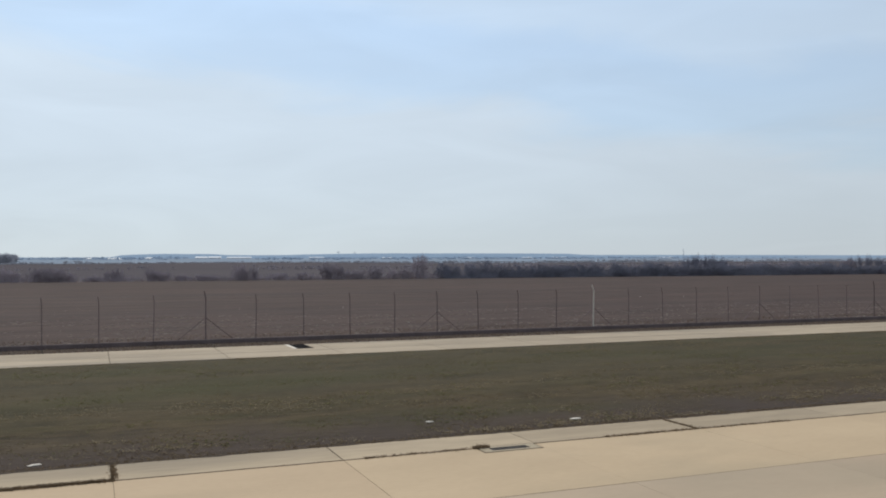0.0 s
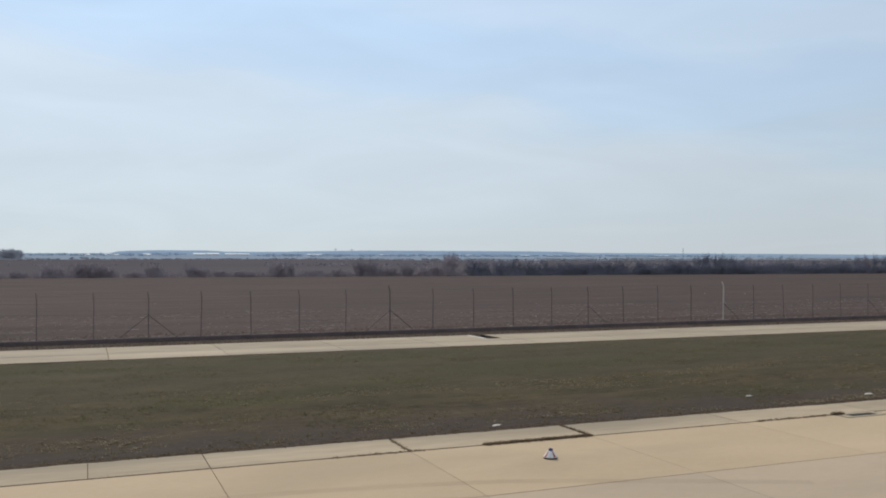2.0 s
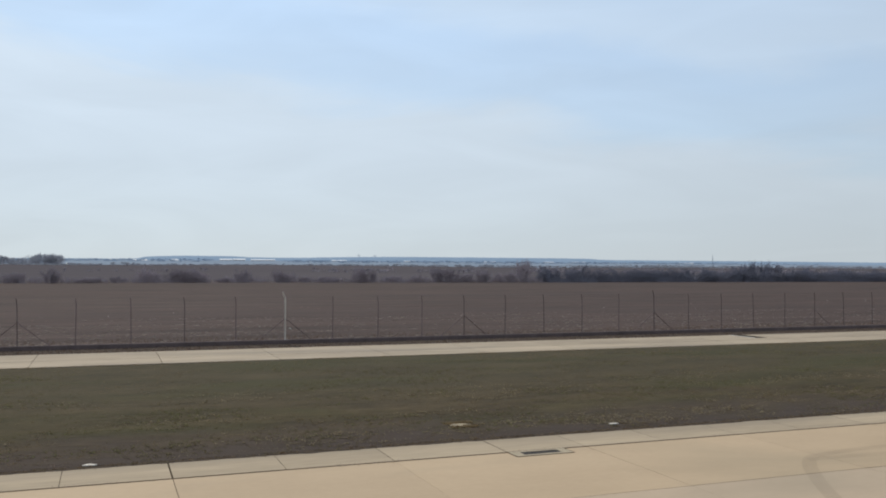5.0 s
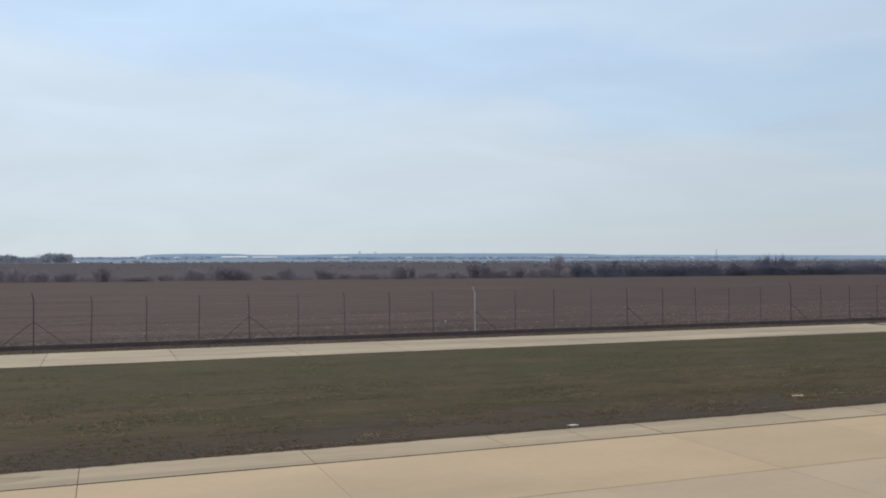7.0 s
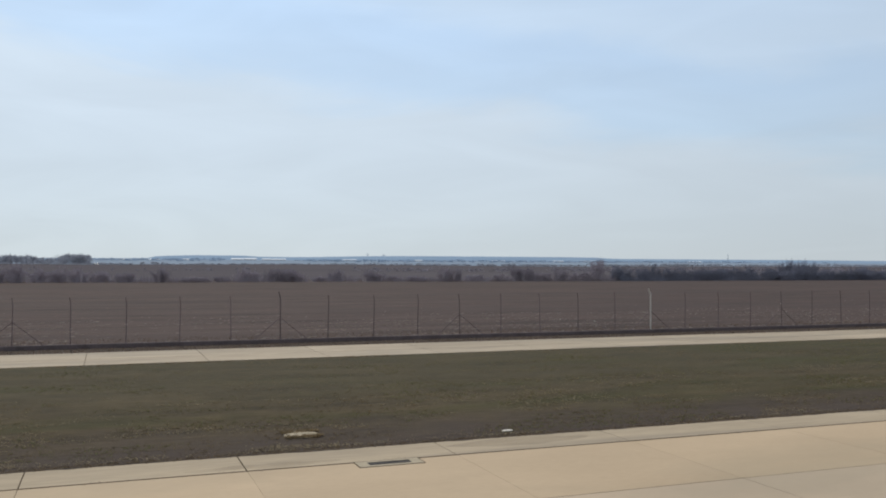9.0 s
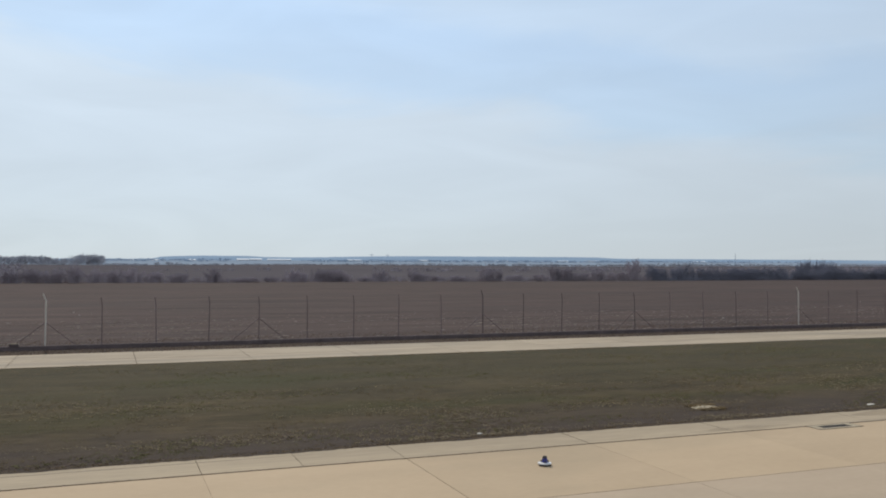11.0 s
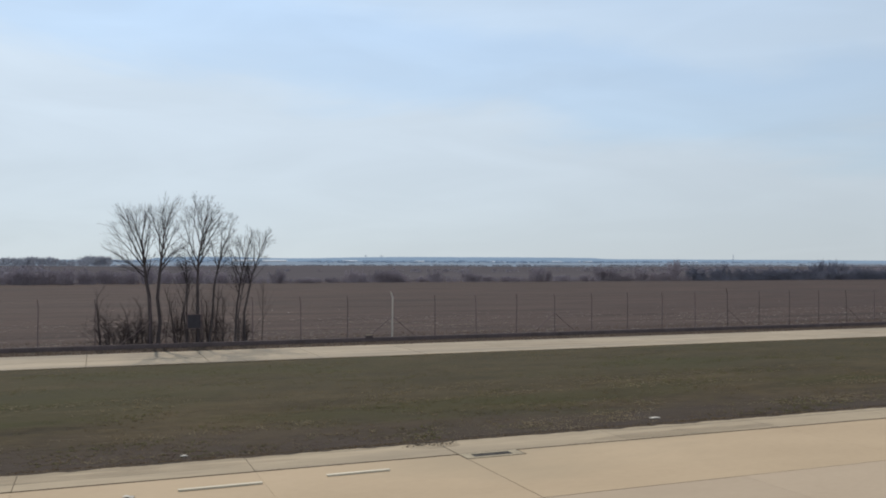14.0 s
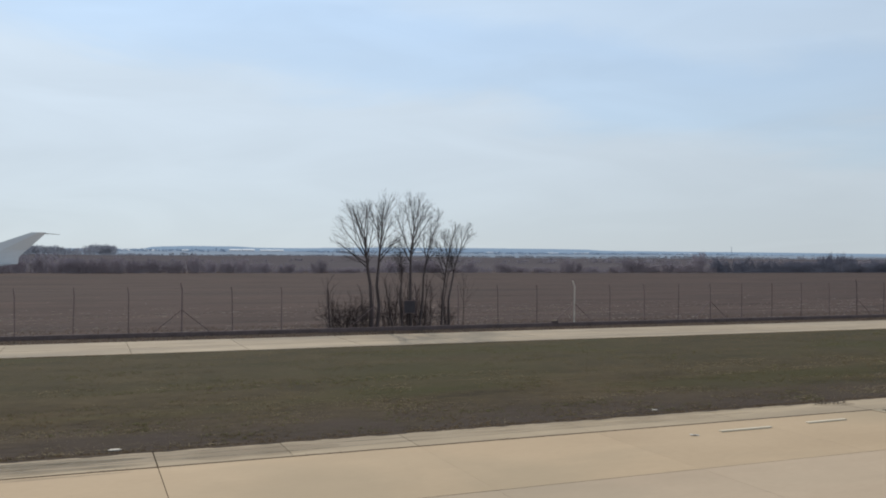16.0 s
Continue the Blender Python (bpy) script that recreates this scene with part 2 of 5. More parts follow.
M_GREENBLADE = surface("green_tufts", (0.21, 0.196, 0.085), (0.145, 0.14, 0.062), 0.5, 4.0, rough=0.9, bump=0, island=0.18, spec=0.1, thin_leaf=0.6)
M_CLOD = surface("field_clods", (0.24, 0.175, 0.14), (0.09, 0.064, 0.054), 0.5, 6.0, rough=1.0, bump=0, island=0.4, spec=0.05)
# remote trees: haze painted in as a pale blue base colour
M_REMOTEWOOD = surface("hazed_remote_wood", (0.38, 0.45, 0.54), (0.33, 0.39, 0.48), 0.02, 0.2, rough=1.0, bump=0, island=0.15, spec=0.0)
M_STUBBLE = surface("pale_stalks", (0.42, 0.35, 0.29), (0.24, 0.19, 0.155), 0.8, 5.0, rough=0.9, bump=0, island=0.25, spec=0.1, thin_leaf=0.4)
# far mast and pylons: grey faded towards blue to paint the haze
M_PYLON = surface("hazed_lattice", (0.40, 0.44, 0.5), (0.3, 0.34, 0.4), 0.5, 3.0, rough=0.6, bump=0, metal=0.2)
# field colours with the air's haze painted in, bluer for the remote ones
M_FARLAND = surface("hazed_distant_fields", (0.122, 0.107, 0.112), (0.088, 0.079, 0.084), 0.004, 0.02, stretch=(0.25, 1, 1), rough=1.0, bump=0, spec=0.0,
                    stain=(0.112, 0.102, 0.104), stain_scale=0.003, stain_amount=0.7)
M_HAZELAND = surface("hazed_remote_fields", (0.26, 0.305, 0.36), (0.20, 0.24, 0.295), 0.004, 0.02, stretch=(0.25, 1, 1), rough=1.0, bump=0, spec=0.0,
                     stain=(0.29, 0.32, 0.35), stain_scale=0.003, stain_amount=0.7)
# the blue-grey of the ridges is haze put into the base colour
M_HILL = surface("hazed_wooded_hills", (0.262, 0.338, 0.428), (0.215, 0.286, 0.375), 0.01, 0.06, stretch=(0.5, 1, 1), rough=1.0, bump=0, spec=0.0)
M_WHITE = surface("white_cladding", (0.8, 0.8, 0.8), (0.72, 0.73, 0.74), 0.05, 0.4, rough=0.3, bump=0, spec=0.5)
M_GREYWALL = surface("pale_wall", (0.5, 0.5, 0.52), (0.4, 0.4, 0.42), 0.05, 0.4, rough=0.8, bump=0)
M_MARKER = surface("white_marker_paint", (0.74, 0.67, 0.57), (0.52, 0.46, 0.38), 4, 30, rough=0.7, bump=0.2, vary=0.1)
M_COVER = surface("cover_concrete", (0.42, 0.345, 0.235), (0.28, 0.225, 0.15), 2.5, 18, rough=0.9, bump=0.3)
M_IRON = surface("cast_iron", (0.10, 0.085, 0.075), (0.055, 0.048, 0.043), 3, 25, rough=0.75, bump=0.3, spec=0.2)
# near-black colour that stands in for the shade inside drains
M_PIT = surface("drain_pit_shade", (0.03, 0.028, 0.028), (0.015, 0.014, 0.014), 3, 20, rough=1.0, bump=0, spec=0.0)
M_LAMPWHITE = surface("lamp_white_paint", (0.78, 0.76, 0.74), (0.6, 0.58, 0.55), 6, 60, rough=0.5, bump=0.05)
M_LAMPRED = surface("lamp_red_paint", (0.42, 0.10, 0.07), (0.3, 0.07, 0.05), 6, 60, rough=0.5, bump=0.05)
M_LAMPDARK = surface("lamp_dark_base", (0.06, 0.05, 0.045), (0.03, 0.027, 0.025), 6, 60, rough=0.8, bump=0.1)
M_WING = surface("wing_grey_paint", (0.54, 0.545, 0.55), (0.48, 0.485, 0.49), 0.6, 5, rough=0.45, bump=0.03, spec=0.5)
M_LATH = surface("pale_lath", (0.74, 0.65, 0.5), (0.58, 0.5, 0.37), 2, 20, stretch=(0.2, 1, 1), rough=0.8, bump=0.2)


def blue_glass():
    m = bpy.data.materials.new("blue_glass")
    m.use_nodes = True
    b = m.node_tree.nodes["Principled BSDF"]
    b.inputs["Base Color"].default_value = (0.035, 0.03, 0.20, 1)
    b.inputs["Roughness"].default_value = 0.12
    b.inputs["Transmission Weight"].default_value = 0.35
    b.inputs["IOR"].default_value = 1.5
    return m


def film_of_dirt(name, colour, strength):
    """A thin, uneven film that lets the concrete through."""
    m = bpy.data.materials.new(name)
    m.use_nodes = True
    n, l = m.node_tree.nodes, m.node_tree.links
    b = n["Principled BSDF"]
    b.inputs["Base Color"].default_value = colour
    b.inputs["Roughness"].default_value = 0.9
    geo, ns, mr = n.new("ShaderNodeNewGeometry"), n.new("ShaderNodeTexNoise"), n.new("ShaderNodeMapRange")
    ns.inputs["Scale"].default_value, ns.inputs["Detail"].default_value = 0.7, 3.0
    mr.inputs["From Min"].default_value, mr.inputs["From Max"].default_value = 0.2, 0.8
    mr.inputs["To Max"].default_value = strength
    l.new(geo.outputs["Position"], ns.inputs["Vector"])
    l.new(ns.outputs["Fac"], mr.inputs["Value"])
    l.new(mr.outputs[0], b.inputs["Alpha"])
    return m


M_PAINT = film_of_dirt("worn_white_paint", (0.72, 0.67, 0.58, 1), 1.3)
M_BLUE = blue_glass()
M_RUBBER = film_of_dirt("tyre_rubber_trace", (0.22, 0.17, 0.115, 1), 0.15)
M_SILT = film_of_dirt("silt_film", (0.24, 0.185, 0.12, 1), 0.34)
M_MUD = film_of_dirt("dried_mud_film", (0.19, 0.155, 0.105, 1), 0.75)

# ---------------------------------------------------------------- building helpers


def mesh_of(name, verts, faces, material, smooth=False):
    me = bpy.data.meshes.new(name)
    me.from_pydata(verts, [], faces)
    me.materials.append(material)
    if smooth:
        me.polygons.foreach_set("use_smooth", [True] * len(me.polygons))
    me.update()
    return me


def finish(bm, name, material, smooth=False):
    bmesh.ops.recalc_face_normals(bm, faces=bm.faces)
    me = bpy.data.meshes.new(name)
    bm.to_mesh(me)
    bm.free()
    me.materials.append(material)
    if smooth:
        me.polygons.foreach_set("use_smooth", [True] * len(me.polygons))
    return me


def part(name, data, parent, label="", place=None):
    """Links a mesh as one part under a thing."""
    ob = new(name, data)
    ob.parent = parent
    if place is not None:
        ob.matrix_basis = place
    if label:
        tagged(ob, label)
    return ob


def add_box(bm, x0, x1, y0, y1, z0, z1, bevel=0.0):
    made = bmesh.ops.create_cube(bm, size=1, matrix=Matrix.Translation(((x0 + x1) / 2, (y0 + y1) / 2, (z0 + z1) / 2))
                                 @ Matrix.Diagonal((x1 - x0, y1 - y0, z1 - z0, 1)))
    if bevel:
        edges = list({e for v in made["verts"] for e in v.link_edges})
        bmesh.ops.bevel(bm, geom=edges, offset=bevel, segments=1, affect="EDGES")


def box_mesh(name, x0, x1, y0, y1, z0, z1, material, bevel=0.0):
    bm = bmesh.new()
    add_box(bm, x0, x1, y0, y1, z0, z1, bevel)
    return finish(bm, name, material)


def lathe(name, profile, material, sides=20, only=None):
    """A turned body from (radius, z) pairs; only: keeps the sides for which only(k) is true."""
    verts, faces = [], []
    for r, z in profile:
        for k in range(sides):
            a = 2 * math.pi * k / sides
            verts.append((r * math.cos(a), r * math.sin(a), z))
    for i in range(len(profile) - 1):
        for k in range(sides):
            if only is None or only(k):
                k2 = (k + 1) % sides
                faces.append((i * sides + k, i * sides + k2, (i + 1) * sides + k2, (i + 1) * sides + k))
    if only is None:
        faces.append(tuple(range(sides - 1, -1, -1)))
        top = (len(profile) - 1) * sides
        faces.append(tuple(range(top, top + sides)))
    used = sorted({i for f in faces for i in f})
    place = {i: k for k, i in enumerate(used)}
    return mesh_of(name, [verts[i] for i in used], [tuple(place[i] for i in f) for f in faces], material)


def tube(verts, faces, pts, radii, sides):
    base = len(verts)
    n = len(pts)
    for i, p in enumerate(pts):
        d = (pts[min(i + 1, n - 1)] - pts[max(i - 1, 0)]).normalized()
        u = d.orthogonal().normalized()
        w = d.cross(u)
        for k in range(sides):
            a = 2 * math.pi * k / sides
            verts.append(tuple(p + (u * math.cos(a) + w * math.sin(a)) * radii[i]))
    for i in range(n - 1):
        for k in range(sides):
            k2 = (k + 1) % sides
            faces.append((base + i * sides + k, base + i * sides + k2, base + (i + 1) * sides + k2, base + (i + 1) * sides + k))
    faces.append(tuple(base + (n - 1) * sides + k for k in range(sides)))


# ---------------------------------------------------------------- ground and the land beyond
EDGE_Y, JOINT_Y, ROAD_NEAR, ROAD_FAR, FENCE_Y = 21.0, 19.39, 42.95, 49.3, 52.0
LAND = [(-900, -0.35), (49.1, -0.35), (49.3, -0.03), (52.0, -0.02), (56, 0.0), (130, 0.25), (240, 0.75), (330, 1.2), (600, 3.3),
        (1000, 9.0), (1600, 18.0), (2300, 25.5), (2600, 28.0), (3300, 30.0), (4600, 30.0)]


def land(y):
    for (y0, z0), (y1, z1) in zip(LAND, LAND[1:]):
        if y <= y1:
            return z0 + (z1 - z0) * max(0.0, (y - y0) / (y1 - y0))
    return LAND[-1][1]


def ground_sheet():
    ys = [-900, -300, -60, 0, 49.1, 49.3, 50.5, 51.2, 51.9]
    y = 52.5
    while y < 4600:
        ys.append(y)
        y += max(0.8, (y - 50) * 0.035)
    xs = [-2600, -1800, -1200, -800, -500, -350, -250] + [-200 + 6 * k for k in range(70)] + [240, 290, 350, 450, 600, 800, 1100, 1500, 2000, 2700, 3600]
    verts = []
    for yy in ys:
        for xx in xs:
            z = land(yy)
            if yy > 53:
                grow = min(1.0, (yy - 53) / 20)
                z += grow * (0.10 * noise.noise((xx * 0.03, yy * 0.1, 3)) + 0.05 * noise.noise((xx * 0.11, yy * 0.5, 9)))
                z += min(1, max(0, (yy - 300) / 800)) * 2.0 * noise.noise((xx * 0.003, yy * 0.004, 5))
            verts.append((xx, yy, z))
    w = len(xs)
    faces = [(j * w + i, j * w + i + 1, (j + 1) * w + i + 1, (j + 1) * w + i) for j in range(len(ys) - 1) for i in range(w - 1)]
    me = mesh_of("ground", verts, faces, M_FIELD, True)
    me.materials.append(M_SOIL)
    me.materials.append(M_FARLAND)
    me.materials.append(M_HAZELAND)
    # past 265 m and 930 m the land takes the haze-painted field colours
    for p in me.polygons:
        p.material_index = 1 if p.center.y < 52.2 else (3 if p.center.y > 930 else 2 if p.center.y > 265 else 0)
    return tagged(new("ground", me), "brown ploughed field rising gently towards distant hills", "ground", kind="structure")


ground_sheet()


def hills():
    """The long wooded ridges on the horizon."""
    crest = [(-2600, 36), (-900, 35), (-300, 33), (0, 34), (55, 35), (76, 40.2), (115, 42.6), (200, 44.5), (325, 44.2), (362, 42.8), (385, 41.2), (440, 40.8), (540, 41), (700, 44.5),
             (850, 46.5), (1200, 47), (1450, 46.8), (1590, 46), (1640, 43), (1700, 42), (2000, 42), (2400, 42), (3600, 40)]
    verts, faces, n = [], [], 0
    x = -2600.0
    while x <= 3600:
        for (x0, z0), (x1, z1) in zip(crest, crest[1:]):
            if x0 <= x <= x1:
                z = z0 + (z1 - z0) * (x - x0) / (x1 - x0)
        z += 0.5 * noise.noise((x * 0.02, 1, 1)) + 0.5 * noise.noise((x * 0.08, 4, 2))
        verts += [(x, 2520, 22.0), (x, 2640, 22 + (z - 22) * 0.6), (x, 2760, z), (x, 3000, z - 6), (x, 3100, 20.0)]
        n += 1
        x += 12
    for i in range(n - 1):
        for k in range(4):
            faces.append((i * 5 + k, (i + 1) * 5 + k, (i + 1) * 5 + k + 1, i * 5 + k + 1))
    return tagged(new("backdrop", mesh_of("backdrop", verts, faces, M_HILL, True)), "long low wooded hills, blue-grey with haze, on the horizon", "hills", kind="structure")


hills()

# ---------------------------------------------------------------- verge between taxiway and road


def verge_sheet():
    xs = [-420 + 20 * k for k in range(14)] + [-140 + 0.8 * k for k in range(275)] + [80 + 20 * k for k in range(15)]
    ys = [EDGE_Y - 0.05, EDGE_Y + 0.15, EDGE_Y + 0.4] + [21.9 + 0.9 * k for k in range(24)] + [ROAD_NEAR + 0.03]
    verts = []
    for yy in ys:
        for xx in xs:
            side = min(1.0, (yy - ys[0]) / 0.5, (ys[-1] - yy) / 0.5)
            verts.append((xx, yy, -0.035 + side * (0.02 + 0.035 * noise.noise((xx * 0.35, yy * 0.5, 1)) + 0.02 * noise.noise((xx * 1.3, yy * 1.5, 7)))))
    w = len(xs)
    faces = [(j * w + i, j * w + i + 1, (j + 1) * w + i + 1, (j + 1) * w + i) for j in range(len(ys) - 1) for i in range(w - 1)]
    return tagged(new("verge", mesh_of("verge", verts, faces, M_TURF, True)), "wide strip of short dormant olive-brown grass", "grass verge", kind="structure")


verge_sheet()


def blades(name, count, x0, x1, y0, y1, h0, h1, width, z, material, near=1.0, seed=1, per=4, flat=(0.2, 1.1)):
    """Small tufts of pointed blades, thicker towards y0 where near > 1."""
    rng = np.random.RandomState(seed)
    x = rng.uniform(x0, x1, count)
    y = y0 + (y1 - y0) * rng.uniform(0, 1, count) ** near
    verts = np.zeros((count * per * 3, 3))
    for k in range(per):
        a = rng.uniform(0, 2 * np.pi, count)
        h = rng.uniform(h0, h1, count)
        lean = rng.uniform(flat[0], flat[1], count) * h
        bx, by = x + rng.normal(0, 0.03, count), y + rng.normal(0, 0.03, count)
        px, py = -np.sin(a) * width, np.cos(a) * width
        s = slice(k * count * 3, (k + 1) * count * 3)
        tri = np.stack([np.stack([bx + px, by + py, np.full(count, z)], 1), np.stack([bx - px, by - py, np.full(count, z)], 1),
                        np.stack([bx + np.cos(a) * lean, by + np.sin(a) * lean, z + h], 1)], 1)
        verts[s] = tri.reshape(-1, 3)
    me = bpy.data.meshes.new(name)
    n = count * per
    me.vertices.add(n * 3)
    me.vertices.foreach_set("co", verts.ravel())
    me.loops.add(n * 3)
    me.loops.foreach_set("vertex_index", np.arange(n * 3, dtype=np.int32))
    me.polygons.add(n)
    me.polygons.foreach_set("loop_start", np.arange(0, n * 3, 3, dtype=np.int32))
    me.materials.append(material)
    me.update(calc_edges=True)
    return new(name, me)


tagged(blades("verge_grass", 44000, -114, 56, EDGE_Y + 0.03, ROAD_NEAR - 0.05, 0.008, 0.022, 0.017, -0.018, M_BLADE, near=1.7, seed=3, flat=(2.5, 6.0)),
       "short dormant olive and straw-coloured grass blades", "grass", kind="stuff")
tagged(blades("edge_grass", 7000, -114, 40, EDGE_Y - 0.06, EDGE_Y + 0.25, 0.015, 0.06, 0.014, -0.02, M_WEED, seed=4, flat=(0.6, 2.0)),
       "dry brown grass creeping over the concrete edge", "grass", kind="stuff")
tagged(blades("fence_grass", 14000, -122, 76, 49.25, 51.85, 0.03, 0.10, 0.02, -0.03, M_BROWNWEED, seed=5),
       "dry brown weeds between road and fence", "grass", kind="stuff")
tagged(blades("field_edge_weeds", 16000, -122, 80, 52.2, 58.0, 0.04, 0.22, 0.013, -0.02, M_BROWNWEED, near=1.8, seed=6),
       "pale dry weeds at the edge of the field", "weeds", kind="stuff")


def tufts(name, label, count, x0, x1, y0, y1, near, level, h0, h1, material, seed, scale=(0.22, 0.55)):
    """Tufts of blades that gather in drifts, where a slow noise is above a level."""
    rng = random.Random(seed)
    verts, faces = [], []
    tries = 0
    while len(faces) < count * 4 and tries < count * 12:
        tries += 1
        x, y = rng.uniform(x0, x1), y0 + (y1 - y0) * rng.random() ** near
        lump = noise.noise((x * scale[0], y * scale[1], seed)) + 0.5 * noise.noise((x * scale[0] * 4, y * scale[1] * 3, seed + 9))
        if lump < level + rng.gauss(0, 0.12):
            continue
        for k in range(4):
            a, h = rng.uniform(0, 6.283), rng.uniform(h0, h1)
            lean, w = h * rng.uniform(2.2, 5.0), rng.uniform(0.012, 0.022)
            bx, by, i = x + rng.gauss(0, 0.05), y + rng.gauss(0, 0.04), len(verts)
            verts += [(bx - math.sin(a) * w, by + math.cos(a) * w, -0.016), (bx + math.sin(a) * w, by - math.cos(a) * w, -0.016),
                      (bx + math.cos(a) * lean, by + math.sin(a) * lean, -0.014 + h)]
            faces.append((i, i + 1, i + 2))
    return tagged(new(name, mesh_of(name, verts, faces, material)), label, "grass", kind="stuff")


tufts("straw_tufts", "pale straw tufts in drifts over the dormant grass", 15000, -116, 44, EDGE_Y + 0.4, 32, 1.5, 0.2, 0.012, 0.03, M_STRAW, 14, (0.11, 0.5))
tufts("green_tufts", "olive-green tufts in patches of the dormant grass", 17000, -116, 44, EDGE_Y + 0.5, 41, 1.3, 0.12, 0.012, 0.03, M_GREENBLADE, 27, (0.13, 0.4))
tufts("dead_weeds", "dark dead weeds and leaf litter along the concrete", 1900, -116, 44, EDGE_Y + 0.1, 27, 1.6, 0.05, 0.012, 0.03, M_BROWNWEED, 41, (0.4, 0.9))
tufts("road_edge_grass", "dry grass creeping over the road's edge", 3500, -118, 60, ROAD_NEAR - 0.5, ROAD_NEAR + 0.22, 0.8, -0.1, 0.012, 0.035, M_BLADE, 33, (0.5, 0.1))


def clods():
    """Broken soil lying on the ploughed field."""
    rng = random.Random(83)
    verts, faces = [], []
    for k in range(4500):
        x, y = rng.uniform(-118, 82), 53.2 + 50 * rng.random() ** 2.0
        y = y if k % 3 else 53.5 + 1.1 * round((y - 53.5) / 1.1) + rng.gauss(0, 0.08)
        a, b, c, i = rng.uniform(0.04, 0.16), rng.uniform(0.03, 0.08), rng.uniform(0.01, 0.03), len(verts)
        z = land(y)
        verts += [(x - a, y, z), (x, y - b, z), (x + a, y, z), (x, y + b, z), (x + rng.uniform(-0.02, 0.02), y, z + c)]
        faces += [(i, i + 1, i + 4), (i + 1, i + 2, i + 4), (i + 2, i + 3, i + 4), (i + 3, i, i + 4)]
    return tagged(new("field_clods", mesh_of("field_clods", verts, faces, M_CLOD)), "broken clods of brown soil on the ploughed field", "soil", kind="stuff")


clods()


def stubble():
    """Pale stalks that lie about on the ploughed field in drifts along the furrows."""
    rng = random.Random(85)
    verts, faces = [], []
    while len(faces) < 5200:
        x, y = rng.uniform(-118, 82), 52.9 + 26 * rng.random() ** 1.7
        drift = noise.noise((x * 0.07, y * 0.5, 31)) + 0.4 * noise.noise((x * 0.4, y * 1.1, 13))
        if drift < 0.12 + rng.gauss(0, 0.15):
            continue
        a, half, w, z, i = rng.gauss(0, 0.3), rng.uniform(0.08, 0.28), rng.uniform(0.012, 0.03), land(y) + 0.045 + rng.uniform(0, 0.03), len(verts)
        dx, dy = math.cos(a) * half, math.sin(a) * half
        lift = rng.uniform(-0.02, 0.03)
        verts += [(x - dx, y - dy, z), (x, y - w, z - 0.012), (x + dx, y + dy, z + lift), (x, y + w, z + 0.02)]
        faces.append((i, i + 1, i + 2, i + 3))
    return tagged(new("stubble", mesh_of("stubble", verts, faces, M_STUBBLE)), "pale broken stalks lying in drifts on the ploughed field", "stubble", kind="stuff")


stubble()

# ---------------------------------------------------------------- fence
PITCH = 2.864
FENCE_X0 = 31.82
fence = tagged(new("perimeter_fence"), "tall dark steel post-and-wire perimeter fence on a plinth", "fence")
fence.location = (0, FENCE_Y, 0)
part("plinth", box_mesh("plinth", -420, 360, -0.11, 0.11, -0.3, 0.235, M_PLINTH, 0.02), fence, "low dark concrete plinth")


def post_mesh(name, height, reach, radius, material):
    """A steel post whose top leans outwards."""
    verts, faces = [], []
    pts = [Vector((0, 0, 0.1)), Vector((0, 0, height * 0.5)), Vector((0, 0, height)), Vector((-reach * 0.35, 0, height + 0.09)), Vector((-reach, 0, height + 0.36))]
    tube(verts, faces, pts, [radius, radius, radius, radius * 0.9, radius * 0.7], 6)
    return mesh_of(name, verts, faces, material)


PLAIN_POST = post_mesh("post", 2.45, 0.055, 0.026, M_STEEL)
TALL_POST = post_mesh("post", 2.68, 0.10, 0.036, M_STEEL)
WHITE_POST = post_mesh("post", 2.68, 0.15, 0.040, M_WHITEPOST)
_v, _f = [], []
tube(_v, _f, [Vector((0, 0, 1.5)), Vector((0.85, 0, 0.8)), Vector((1.7, 0, 0.12))], [0.02, 0.02, 0.02], 5)
BRACE = mesh_of("brace", _v, _f, M_STEEL)
for k in range(-14, 53):
    x = FENCE_X0 - PITCH * k
    white, tall = k % 18 == 0, k % 9 == 0
    p = part("post", WHITE_POST if white else TALL_POST if tall else PLAIN_POST, fence, "white-painted post with a bent top" if white else "",
             pose(x, 0, 0, random.uniform(-1, 1), random.uniform(-1.2, 1.2), 0))
    if tall or k in (-5, 4, 14, 23, 32, 41, 50):
        part("brace", BRACE, p)
        part("brace", BRACE, p, "", pose(0, 0, 0, 0, 0, 180))
for z in (0.35, 0.8, 1.25, 1.7, 2.1, 2.42):
    _v, _f = [], []
    tube(_v, _f, [Vector((-125 + 10 * j, 0.05, z + 0.012 * math.sin(j * 2.1 + z))) for j in range(21)], [0.0024] * 21, 3)
    part("wire", mesh_of("wire", _v, _f, M_WIRE), fence)
for dx, z in ((-0.05, 2.56), (-0.09, 2.72)):
    _v, _f = [], []
    tube(_v, _f, [Vector((-125 + 10 * j, 0.03, z)) for j in range(21)], [0.003] * 21, 3)
    part("barbed_wire", mesh_of("barbed_wire", _v, _f, M_WIRE), fence)


foot = part("brace_footing", box_mesh("brace_footing", -0.24, 0.22, -0.14, 0.1, 0.237, 0.36, M_PLINTH, 0.015), fence, "dark footing block under a brace", pose(FENCE_X0 - PITCH * 36 - 1.5, 0, 0))
part("cap", box_mesh("cap", -0.2, 0.18, -0.13, 0.06, 0.362, 0.385, M_COVER, 0.006), foot, "pale stone cap")


